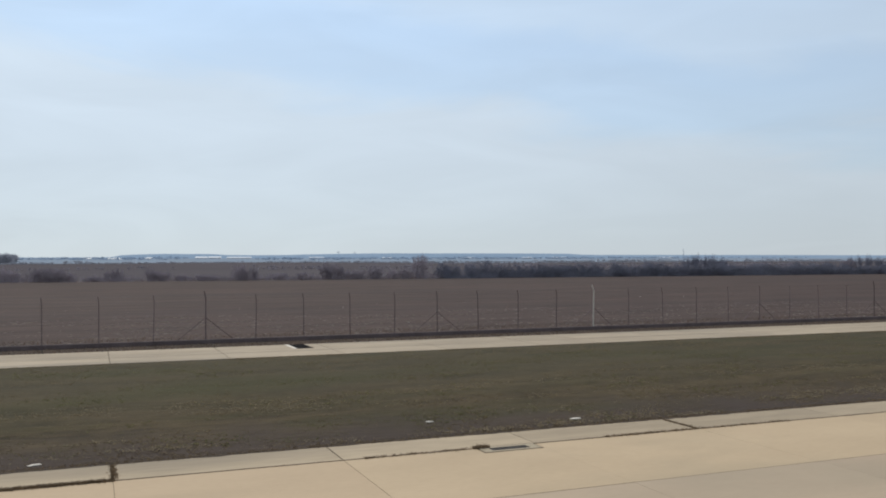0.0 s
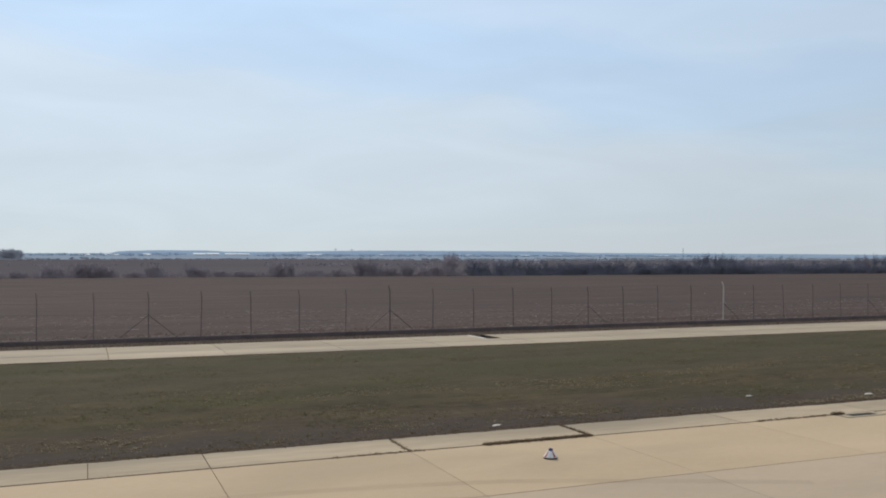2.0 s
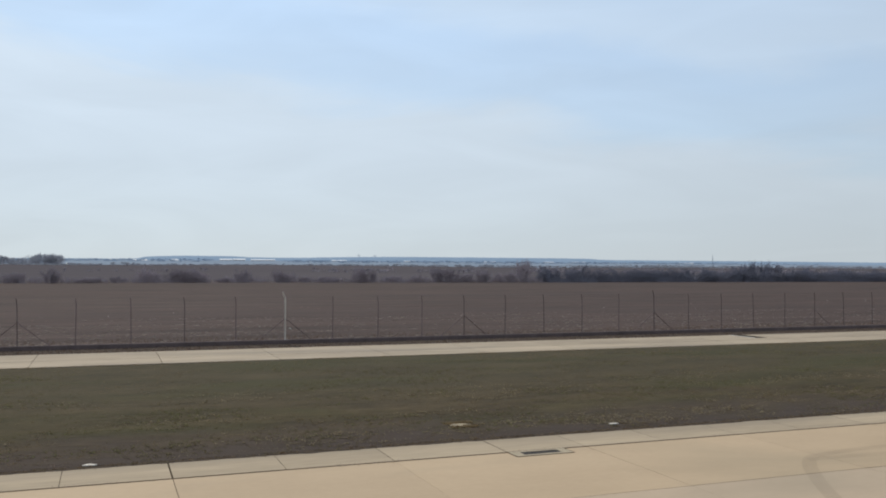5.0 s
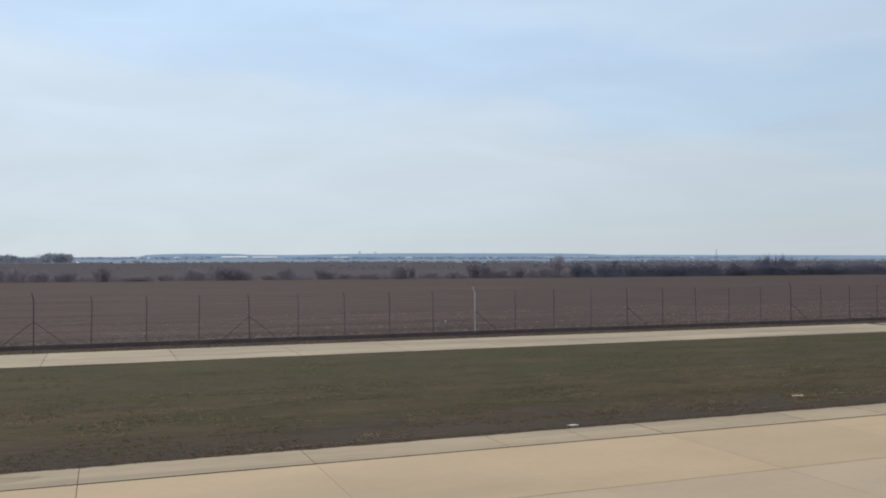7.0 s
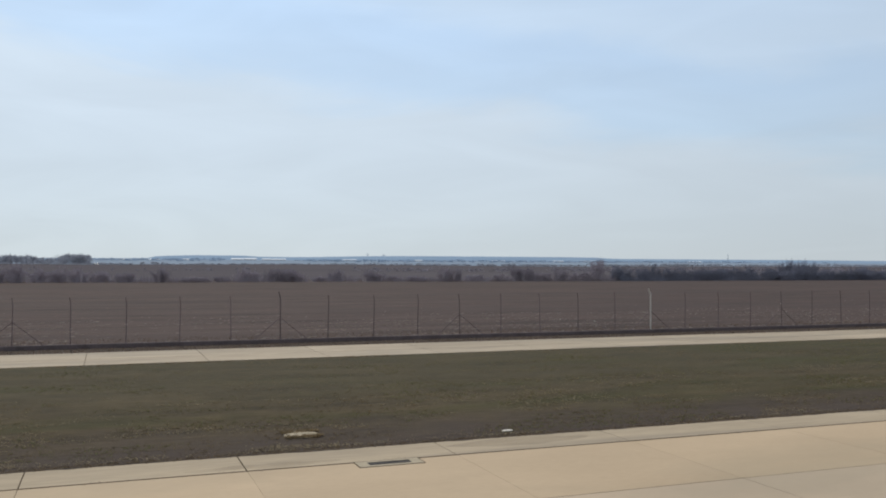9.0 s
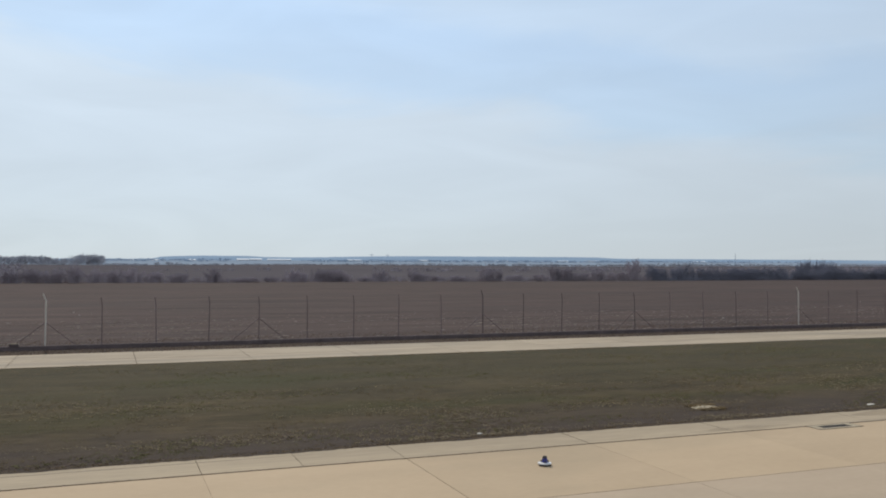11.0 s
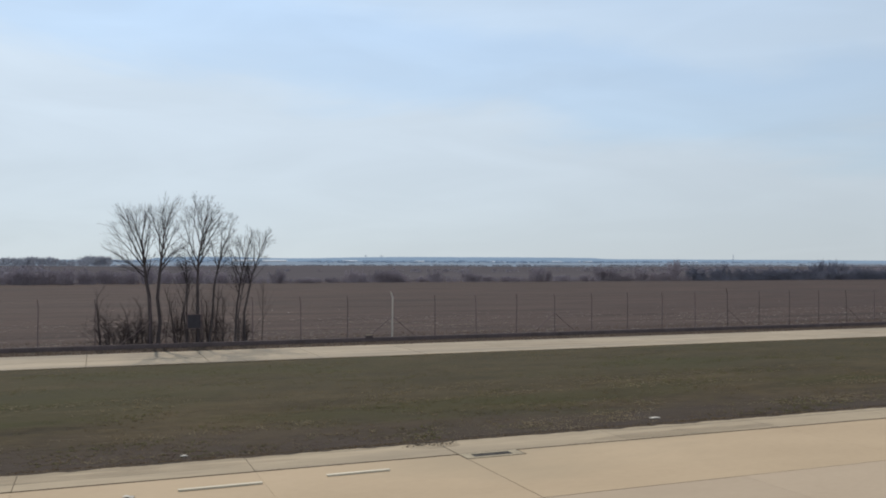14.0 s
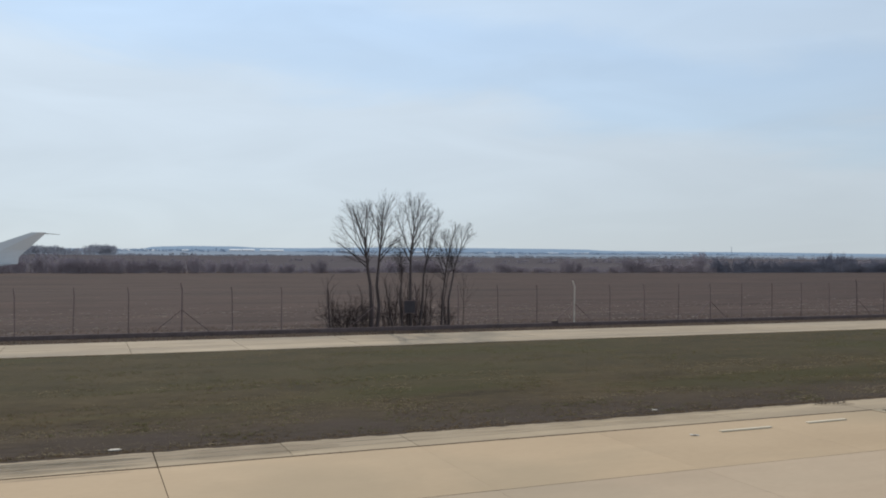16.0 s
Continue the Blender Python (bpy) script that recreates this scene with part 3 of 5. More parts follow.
def fence_board(x, z, width, height):
    """A dark square board clipped to the fence wires, edged by a thin raised frame."""
    ob = tagged(new("fence_board"), "small square dark weathered board clipped to the wire fence", "sign board")
    ob.location = (x, FENCE_Y + 0.028, z)
    w, h = width / 2, height / 2
    part("panel", box_mesh("panel", -w, w, -0.012, 0.012, -h, h, M_BOARD, 0.004), ob)
    bm = bmesh.new()
    for x0, x1, z0, z1 in ((-w, w, h - 0.03, h), (-w, w, -h, -h + 0.03), (-w, -w + 0.03, -h + 0.03, h - 0.03), (w - 0.03, w, -h + 0.03, h - 0.03)):
        add_box(bm, x0, x1, -0.024, -0.0125, z0, z1)
    part("frame", finish(bm, "frame", M_STEEL), ob, "thin steel edging")
    for wire_z in (1.25, 1.7):
        for side in (-0.7, 0.7):
            part("clip", box_mesh("clip", -0.02, 0.02, 0.0125, 0.03, -0.025, 0.025, M_WIRE), ob, "", pose(side * w, 0, wire_z - z))


fence_board(-83.2, 1.45, 0.78, 0.82)

# ---------------------------------------------------------------- bare trees behind the fence


def limb(rng, V, F, p, d, length, r, depth, spread=32, lift=0.25, minr=0.004, kids=(5, 4, 4, 3), wobble=0.12, ratio=(0.40, 0.60), top=99.0):
    """One branch and all that grows from it; top: the height near which growth is short."""
    if top - p.z < 0.1:
        return
    length *= min(1.0, (top - p.z) / max(0.01, length))
    n = 5 if depth > 1 else 3
    pts, radii, q, dd = [p.copy()], [r], p.copy(), d.normalized()
    for i in range(n):
        dd = (dd + Vector((rng.gauss(0, wobble), rng.gauss(0, wobble), rng.gauss(0, wobble * 0.5) + lift / n))).normalized()
        q = q + dd * (length / n)
        pts.append(q.copy())
        radii.append(max(minr * 0.6, r * (1 - 0.75 * (i + 1) / n)))
    tube(V, F, pts, radii, 5 if r > 0.02 else 3)
    if depth <= 0:
        return
    count = kids[min(len(kids) - 1, depth)]
    for k in range(count):
        f = 0.28 + 0.72 * (k + rng.random() * 0.8) / count
        i = min(n - 1, int(f * n))
        base = pts[i].lerp(pts[i + 1], f * n - i) if f < 1 else pts[-1]
        axis = (pts[i + 1] - pts[i]).normalized()
        side = axis.orthogonal().normalized()
        side.rotate(Matrix.Rotation(rng.uniform(0, 2 * math.pi), 3, axis))
        a = radians(rng.uniform(spread * 0.6, spread * 1.35))
        limb(rng, V, F, base, axis * math.cos(a) + side * math.sin(a), length * rng.uniform(*ratio) * (1.15 - 0.4 * f),
             max(minr, radii[i] * rng.uniform(0.45, 0.65)), depth - 1, spread, lift, minr, kids, wobble, ratio, top)


def bare_tree(name, label, x, y, stems, seed, group="trees by the fence", kids=(4, 4, 6, 5), depth=2, top=99.0, bark=M_BARK, twig=M_TWIG):
    """stems: lists of (dx, dy, z, radius) from the ground up, each with its limbs as (start height, dx, dy, dz, radius)."""
    rng = random.Random(seed)
    ob = tagged(new(name), label, "tree", group)
    ob.location = (x, y, 0)
    for line, limbs in stems:
        V, F = [], []
        pts = [Vector(q[:3]) for q in line]
        tube(V, F, pts, [q[3] * 0.82 for q in line], 8)
        part("trunk", mesh_of("trunk", V, F, bark, True), ob)
        V, F = [], []
        for z, dx, dy, dz, r in limbs:
            for a, b in zip(line, line[1:]):
                if a[2] <= z <= b[2]:
                    f = (z - a[2]) / (b[2] - a[2])
                    start = Vector(a[:3]).lerp(Vector(b[:3]), f)
            way = Vector((dx, dy, dz))
            limb(rng, V, F, start, way, way.length, r * 0.85, depth, 33, 0.16, 0.0068, kids, 0.07, (0.44, 0.70), min(top, line[-1][2] + 1.0) - abs(rng.gauss(0, 0.45)) - 0.25 * dx * dx)
        part("crown", mesh_of("crown", V, F, twig), ob)
    return ob


def fan(rng, z0, z1, count, x_lo, x_hi, top, r=0.035):
    """Ascending limbs all round between two heights of a stem."""
    out = []
    for k in range(count):
        z = z0 + (z1 - z0) * k / max(1, count - 1)
        reach = rng.uniform(x_lo, x_hi)
        out.append((z, reach, rng.uniform(-0.9, 0.9), min(2.3, max(0.7, (top - z) * rng.uniform(0.45, 0.78))), r * rng.uniform(0.7, 1.2)))
    return out


TREE_Y = 52.6


def shoot(rng, V, F, p, d, length, r, depth, spread=27):
    """A straight rising branch with side branches that shorten towards its tip."""
    n = 4
    pts, radii, q, dd = [p.copy()], [r], p.copy(), d.normalized()
    for i in range(n):
        dd = (dd + Vector((rng.gauss(0, 0.045), rng.gauss(0, 0.045), rng.gauss(0, 0.03) + 0.02))).normalized()
        q = q + dd * (length / n)
        pts.append(q.copy())
        radii.append(max(0.0035, r * (1 - 0.68 * (i + 1) / n)))
    tube(V, F, pts, radii, 5 if r > 0.02 else 3)
    if depth <= 0:
        return
    count = (0, 2, 4, 6)[depth]
    turn = rng.uniform(0, 6.283)
    for k in range(count):
        f = 0.18 + 0.78 * (k + 0.8 * rng.random()) / count
        i = min(n - 1, int(f * n))
        axis = (pts[i + 1] - pts[i]).normalized()
        turn += 2.4 + rng.gauss(0, 0.4)
        side = axis.orthogonal().normalized()
        side.rotate(Matrix.Rotation(turn, 3, axis))
        a = radians(spread * rng.uniform(0.7, 1.25))
        way = axis * math.cos(a) + side * math.sin(a)
        way.z = max(way.z, 0.05)
        shoot(rng, V, F, pts[i].lerp(pts[i + 1], f * n - i), way, length * (0.62 * (1 - f) + 0.24) * rng.uniform(0.75, 1.25),
              max(0.005, radii[i] * rng.uniform(0.45, 0.6)), depth - 1, spread)


def crowned_tree(label, x, stems, seed):
    """A bare tree; stems: (line of (dx, dy, z, radius) from the ground up, limbs as (start height, dx, dz))."""
    rng = random.Random(seed)
    ob = tagged(new("bare_tree"), label, "tree", "trees by the fence")
    ob.location = (x, TREE_Y, 0)
    for line, limbs in stems:
        TV, TF, V, F = [], [], [], []
        tube(TV, TF, [Vector(q[:3]) for q in line], [q[3] * 0.8 for q in line], 8)
        part("trunk", mesh_of("trunk", TV, TF, M_BARK, True), ob)
        extra = [(z, (0.9 - 0.08 * k) * math.cos(2.4 * k), rng.uniform(1.0, 1.6) - 0.08 * k) for k, z in enumerate(np.linspace(line[-1][2] * 0.55, line[-1][2] - 0.9, 6))]
        for k, (z, dx, dz) in enumerate(list(limbs) + extra):
            for a, b in zip(line, line[1:]):
                if a[2] <= z <= b[2]:
                    f = (z - a[2]) / (b[2] - a[2])
                    start, thick = Vector(a[:3]).lerp(Vector(b[:3]), f), a[3] + (b[3] - a[3]) * f
            main = k < len(limbs)
            way = Vector((dx, rng.uniform(-1.1, 1.1) * (0.9 if main else 0.45), dz))
            shoot(rng, V, F, start, way, 0.93 * math.hypot(dx, dz), min(0.042 if main else 0.018, thick * 0.6), 3 if main else 1)
        end, below = Vector(line[-1][:3]), Vector(line[-2][:3])
        shoot(rng, V, F, below, end - below, (end - below).length * 1.1, line[-2][3] * 0.7, 3)
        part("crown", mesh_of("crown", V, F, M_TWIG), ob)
    return ob


crowned_tree("broad bare tree with two dark trunks and spreading limbs", -85.45, [
    ([(-0.12, 0, -0.1, 0.16), (-0.1, 0, 1.4, 0.14), (-0.17, 0.05, 2.9, 0.125), (-0.32, 0.05, 3.7, 0.11), (-0.48, 0, 5.0, 0.08), (-0.58, 0, 6.1, 0.045), (-0.38, 0, 7.6, 0.014)],
     [(4.2, -2.0, 1.3), (4.5, -1.8, 2.0), (4.7, -1.6, 2.8), (5.1, -1.15, 2.9), (5.5, -0.6, 2.5), (5.2, 0.5, 2.4), (4.6, 0.3, 2.1), (3.9, -1.5, 1.6), (5.9, -0.7, 1.7), (3.8, 0.5, 1.6)]),
    ([(0.3, 0.1, -0.1, 0.15), (0.44, 0.1, 1.5, 0.13), (0.28, 0.1, 2.8, 0.12), (0.45, 0.12, 4.7, 0.085), (0.62, 0.1, 6.4, 0.045), (1.1, 0.1, 8.2, 0.012)],
     [(4.6, 1.3, 1.3), (4.9, 1.0, 2.1), (5.6, -0.5, 2.4), (5.0, -0.4, 2.2), (6.0, 0.3, 2.1), (6.5, -0.4, 1.6), (4.2, 0.9, 1.5), (5.4, 0.6, 2.2)]),
], 21)
crowned_tree("tall slender bare tree with several stems", -82.74, [
    ([(-0.17, 0, -0.1, 0.13), (-0.2, 0, 1.6, 0.115), (-0.22, 0, 3.3, 0.10), (-0.17, 0.05, 5.0, 0.075), (0.12, 0.05, 6.8, 0.035), (0.5, 0.05, 8.2, 0.011)],
     [(4.8, -1.1, 2.6), (5.1, 1.15, 2.3), (5.3, 0.9, 2.7), (6.2, 0.8, 1.8), (6.4, -0.7, 2.0), (5.8, -0.6, 2.1), (7.0, -0.4, 1.5), (5.6, 0.3, 2.1), (4.5, 0.7, 1.5), (4.2, -0.8, 1.7)]),
    ([(0.44, 0.1, -0.1, 0.10), (0.66, 0.1, 1.9, 0.085), (0.72, 0.1, 3.3, 0.07), (0.97, 0.1, 4.7, 0.05), (1.25, 0.1, 5.8, 0.032), (1.55, 0.1, 6.4, 0.02), (1.85, 0.1, 7.4, 0.009)],
     [(4.5, -0.5, 1.7), (4.9, 0.9, 1.4), (5.4, -0.2, 1.7), (5.7, 0.7, 1.0), (4.1, 0.3, 1.5)]),
    ([(-0.77, -0.1, -0.1, 0.06), (-0.98, -0.1, 1.9, 0.05), (-0.8, -0.1, 3.6, 0.035), (-0.95, -0.1, 5.0, 0.01)], [(2.9, 0.45, 1.3), (3.6, -0.4, 1.3)]),
], 22)
crowned_tree("bare forked tree with slim rising limbs", -80.27, [
    ([(-0.55, 0, -0.1, 0.09), (-0.44, 0, 2.2, 0.075), (-0.19, 0, 4.0, 0.055), (0.15, 0, 5.5, 0.028), (0.45, 0, 6.6, 0.009)],
     [(3.9, -0.9, 1.7), (4.3, -0.5, 1.8), (4.7, 0.5, 1.6), (5.0, -0.4, 1.3), (3.3, -0.5, 1.7)]),
    ([(0.03, 0.1, -0.1, 0.10), (0.0, 0.1, 1.85, 0.085), (0.45, 0.1, 4.0, 0.055), (1.05, 0.1, 5.8, 0.026), (1.4, 0.1, 6.6, 0.009)],
     [(3.5, -0.2, 1.7), (4.2, 0.9, 1.4), (4.5, 0.0, 1.8), (4.9, 0.6, 1.4), (5.4, -0.1, 1.1)]),
    ([(-0.28, 0, -0.1, 0.05), (-0.36, 0, 1.7, 0.042), (-0.1, 0, 3.3, 0.03), (0.02, 0, 4.6, 0.01)], [(2.6, -0.5, 1.4), (3.2, 0.4, 1.2)]),
], 23)


def sapling(x, y, height, seed, label, lean=0.0, twigs=7, r=0.035):
    rng = random.Random(seed)
    line = [(0, 0, -0.1, r), (lean * 0.3 + rng.uniform(-0.05, 0.05), 0, height * 0.35, r * 0.85), (lean * 0.6 + rng.uniform(-0.08, 0.08), 0, height * 0.7, r * 0.6), (lean, 0, height, r * 0.2)]
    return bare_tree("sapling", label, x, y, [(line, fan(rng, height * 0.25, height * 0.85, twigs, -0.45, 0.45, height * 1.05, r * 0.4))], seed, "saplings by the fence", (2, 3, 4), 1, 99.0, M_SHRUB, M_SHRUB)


sapling(-88.15, 52.6, 3.3, 31, "thin dead leaning sapling with a broken top", -0.25, 5, 0.06)
sapling(-86.45, 52.8, 2.3, 32, "low bare sapling behind the wire fence", -0.5, 6, 0.04)
sapling(-86.3, 52.5, 1.9, 33, "low bare sapling behind the wire fence", 0.3, 5, 0.03)
sapling(-84.1, 52.7, 3.4, 34, "slim bare sapling beside the large trees", -0.7, 8, 0.06)
sapling(-83.9, 52.9, 2.8, 35, "slim bare sapling beside the large trees", 0.2, 7, 0.05)
sapling(-83.45, 52.7, 5.6, 36, "slim bare sapling beside the large trees", -0.25, 12, 0.055)
sapling(-81.5, 52.8, 3.0, 37, "slim bare sapling beside the large trees", 0.1, 8, 0.035)
sapling(-79.2, 52.8, 3.6, 38, "slim bare sapling beside the large trees", 0.1, 7, 0.03)


sapling(-85.9, 53.0, 2.6, 39, "slim bare sapling beside the large trees", -0.2, 7, 0.035)
sapling(-84.7, 52.9, 2.2, 40, "slim bare sapling beside the large trees", 0.2, 7, 0.035)
sapling(-83.0, 53.0, 3.2, 42, "slim bare sapling beside the large trees", 0.15, 9, 0.045)
sapling(-82.3, 53.0, 2.9, 43, "slim bare sapling beside the large trees", -0.2, 9, 0.045)
sapling(-81.9, 52.8, 3.8, 44, "slim bare sapling beside the large trees", 0.2, 9, 0.045)
sapling(-80.6, 52.9, 2.6, 45, "slim bare sapling beside the large trees", -0.1, 7, 0.03)


def bush_meshes(seed, width, height, stems, minr, kids, wobble=0.22, material=M_HEDGE):
    rng = random.Random(seed)
    V1, F1, V2, F2 = [], [], [], []
    for k in range(stems):
        a = rng.uniform(0, 2 * math.pi)
        q = math.sqrt(rng.random())
        p = Vector((math.cos(a) * q * width * 0.38, math.sin(a) * q * width * 0.25, -0.1))
        way = Vector((math.cos(a) * q * 0.55 + rng.gauss(0, 0.2), math.sin(a) * q * 0.4 + rng.gauss(0, 0.15), 1.0))
        length = height * rng.uniform(0.55, 0.95) * (1 - 0.3 * q)
        tube(V1, F1, [p, p + way * length * 0.3, p + way * length * 0.55], [minr * 2.2, minr * 1.8, minr * 1.4], 4)
        limb(rng, V2, F2, p + way * length * 0.1, way, length * 0.95, minr * 1.5, 2, 38, 0.1, minr, kids, wobble)
    return mesh_of("stool", V1, F1, material), mesh_of("crown", V2, F2, material)


def place_bush(meshes, name, label, group, x, y, z, sx, sz, turn, category="bush"):
    ob = tagged(new(name), label, category, group)
    ob.matrix_basis = Matrix.LocRotScale((x, y, z), Euler((0, 0, turn)), (sx, sx, sz))
    tagged(part("stool", meshes[0], ob), kind="stuff")
    tagged(part("crown", meshes[1], ob), kind="stuff")
    return ob


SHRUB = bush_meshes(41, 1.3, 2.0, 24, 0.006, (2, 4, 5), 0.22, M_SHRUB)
place_bush(SHRUB, "shrub", "dense low bare shrub behind the fence", "shrubs by the fence", -87.6, 52.9, 0, 1.25, 1.15, 0.3)
place_bush(SHRUB, "shrub", "dense low bare shrub behind the fence", "shrubs by the fence", -82.65, 53.7, 0, 0.55, 0.95, 1.3)
place_bush(SHRUB, "shrub", "dense low bare shrub behind the fence", "shrubs by the fence", -87.0, 53.1, 0, 1.1, 0.9, 2.3)

for x, sx, sz, turn in ((-85.35, 0.85, 1.0, 0.9), (-84.0, 0.9, 1.1, 2.0), (-83.2, 0.7, 1.2, 3.0), (-82.2, 0.8, 1.2, 4.0), (-81.4, 0.7, 1.0, 1.0), (-80.1, 0.8, 0.95, 5.0), (-86.3, 0.8, 1.0, 2.6)):
    place_bush(SHRUB, "shrub", "dense low bare shrub behind the fence", "shrubs by the fence", x, 53.7, 0, sx, sz, turn)

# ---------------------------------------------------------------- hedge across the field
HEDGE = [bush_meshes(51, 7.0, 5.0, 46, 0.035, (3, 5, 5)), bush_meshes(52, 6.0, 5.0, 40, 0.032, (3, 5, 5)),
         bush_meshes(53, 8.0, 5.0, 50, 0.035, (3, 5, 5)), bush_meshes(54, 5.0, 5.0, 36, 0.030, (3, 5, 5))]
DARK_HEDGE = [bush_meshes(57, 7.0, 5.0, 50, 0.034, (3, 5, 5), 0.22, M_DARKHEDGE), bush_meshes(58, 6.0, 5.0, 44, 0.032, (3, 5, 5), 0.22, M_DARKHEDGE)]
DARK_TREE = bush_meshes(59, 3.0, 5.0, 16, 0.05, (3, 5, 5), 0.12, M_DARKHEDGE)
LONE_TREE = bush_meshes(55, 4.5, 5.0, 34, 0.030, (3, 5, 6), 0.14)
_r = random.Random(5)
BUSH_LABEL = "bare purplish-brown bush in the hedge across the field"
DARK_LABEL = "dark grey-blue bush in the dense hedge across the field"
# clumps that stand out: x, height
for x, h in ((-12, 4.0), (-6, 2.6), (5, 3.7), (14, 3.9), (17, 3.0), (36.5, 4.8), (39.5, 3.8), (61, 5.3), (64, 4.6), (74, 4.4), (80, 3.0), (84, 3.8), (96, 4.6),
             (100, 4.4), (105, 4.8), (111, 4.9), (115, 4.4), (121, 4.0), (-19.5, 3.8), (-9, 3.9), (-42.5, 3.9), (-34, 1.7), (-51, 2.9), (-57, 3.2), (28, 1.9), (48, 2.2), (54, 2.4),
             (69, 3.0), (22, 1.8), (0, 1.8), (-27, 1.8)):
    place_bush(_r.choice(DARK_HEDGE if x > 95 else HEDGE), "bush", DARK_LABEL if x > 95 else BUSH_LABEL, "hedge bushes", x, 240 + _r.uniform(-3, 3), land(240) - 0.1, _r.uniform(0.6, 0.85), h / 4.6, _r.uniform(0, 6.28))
place_bush(LONE_TREE, "hedge_tree", "small upright bare tree rising above the hedge", "hedge trees", 88.5, 240, 0.65, 0.9, 1.55, 0.5, "tree")
place_bush(LONE_TREE, "hedge_tree", "small upright bare tree rising above the hedge", "hedge trees", 255, 241, 0.65, 0.9, 1.2, 1.5, "tree")
# slim taller trees that rise behind the dense hedge
for x, h in ((303, 6.6), (308, 7.6), (313, 8.2), (318, 7.4), (324, 8.0), (331, 6.8), (424, 6.8), (431, 7.6), (438, 7.9), (446, 7.0)):
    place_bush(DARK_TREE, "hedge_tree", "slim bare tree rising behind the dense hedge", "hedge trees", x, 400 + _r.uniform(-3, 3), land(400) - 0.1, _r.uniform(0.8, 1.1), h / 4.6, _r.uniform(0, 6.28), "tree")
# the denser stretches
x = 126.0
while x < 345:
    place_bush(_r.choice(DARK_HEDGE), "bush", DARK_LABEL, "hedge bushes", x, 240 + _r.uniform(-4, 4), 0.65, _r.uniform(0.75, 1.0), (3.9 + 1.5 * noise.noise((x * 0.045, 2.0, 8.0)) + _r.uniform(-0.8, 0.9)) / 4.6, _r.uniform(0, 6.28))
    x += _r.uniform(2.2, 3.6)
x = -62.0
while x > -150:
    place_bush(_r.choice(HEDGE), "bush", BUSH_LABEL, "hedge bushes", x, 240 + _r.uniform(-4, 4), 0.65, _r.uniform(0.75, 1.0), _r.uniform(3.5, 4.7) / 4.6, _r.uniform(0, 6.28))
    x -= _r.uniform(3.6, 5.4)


def low_growth(x0, x1, count, seed, material, label):
    """Waist-high scrub that ties the hedge together."""
    rng = random.Random(seed)
    V, F = [], []
    for k in range(count):
        x = rng.uniform(x0, x1)
        h = max(0.4, 1.5 + 1.1 * noise.noise((x * 0.08, 0, 0)) + rng.gauss(0, 0.35)) * (1.3 if x > 90 or x < -60 else 1.0)
        p = Vector((x, 240 + rng.gauss(0, 2.2), 0.6))
        limb(rng, V, F, p, Vector((rng.gauss(0, 0.5), rng.gauss(0, 0.4), 1)), h, 0.05, 0, 30, 0.1, 0.03)
        limb(rng, V, F, p, Vector((rng.gauss(0, 0.9), rng.gauss(0, 0.6), 1)), h * 0.8, 0.045, 0, 30, 0.1, 0.03)
    return tagged(new("hedge_scrub", mesh_of("hedge_scrub", V, F, material)), label, "scrub", kind="stuff")


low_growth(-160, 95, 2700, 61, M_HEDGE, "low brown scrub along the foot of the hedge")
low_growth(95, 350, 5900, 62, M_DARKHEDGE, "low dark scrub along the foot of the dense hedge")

# ---------------------------------------------------------------- woods, sheds and masts far off


def far_wood(name, label, spans, seed, size, material):
    """Rows of distant bare trees with rounded heads: spans of (x0, x1, y, height, trees per metre)."""
    rng = random.Random(seed)
    V, F = [], []
    for x0, x1, y, h, density in spans:
        for k in range(int((x1 - x0) * density)):
            x = rng.uniform(x0, x1)
            yy = y + rng.gauss(0, 12)
            hh = h * (0.72 + 0.42 * noise.noise((x * 0.031, y * 0.01, 2)) + rng.uniform(-0.1, 0.1))
            foot = Vector((x, yy, land(yy) - 0.3))
            wide = hh * rng.uniform(0.34, 0.5) if hh > 7 else max(size, hh * rng.uniform(0.7, 1.5))
            tube(V, F, [foot, foot + Vector((0, 0, hh * 0.5))], [size * 0.12, size * 0.08], 3)
            for j in range(30 if hh > 6 else 10):
                a, q, up = rng.uniform(0, 6.283), math.sqrt(rng.random()), rng.uniform(-1, 1)
                around = q * math.sqrt(1 - up * up)
                p = foot + Vector((math.cos(a) * around * wide, math.sin(a) * around * wide, hh * (0.5 + 0.38 * up)))
                way = Vector((math.cos(a) * around, math.sin(a) * around, 0.45 + 0.5 * up + rng.gauss(0, 0.3))).normalized() * hh * 0.2
                tube(V, F, [p - way, p, p + way], [size * 0.08, size * (0.15 if hh > 6 else 0.26), size * 0.03], 3)
    return tagged(new(name, mesh_of(name, V, F, material)), label, "woods", kind="stuff")


# these woods carry painted haze, bluer the farther off they stand
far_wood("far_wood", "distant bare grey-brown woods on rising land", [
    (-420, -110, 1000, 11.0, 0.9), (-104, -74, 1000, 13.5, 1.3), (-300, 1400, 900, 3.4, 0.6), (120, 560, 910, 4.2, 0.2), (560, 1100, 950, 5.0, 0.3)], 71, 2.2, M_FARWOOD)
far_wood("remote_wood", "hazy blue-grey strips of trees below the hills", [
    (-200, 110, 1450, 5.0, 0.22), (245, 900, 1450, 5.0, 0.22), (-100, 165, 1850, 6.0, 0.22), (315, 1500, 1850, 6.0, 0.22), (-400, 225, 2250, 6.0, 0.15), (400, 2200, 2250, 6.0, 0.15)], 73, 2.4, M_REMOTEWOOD)
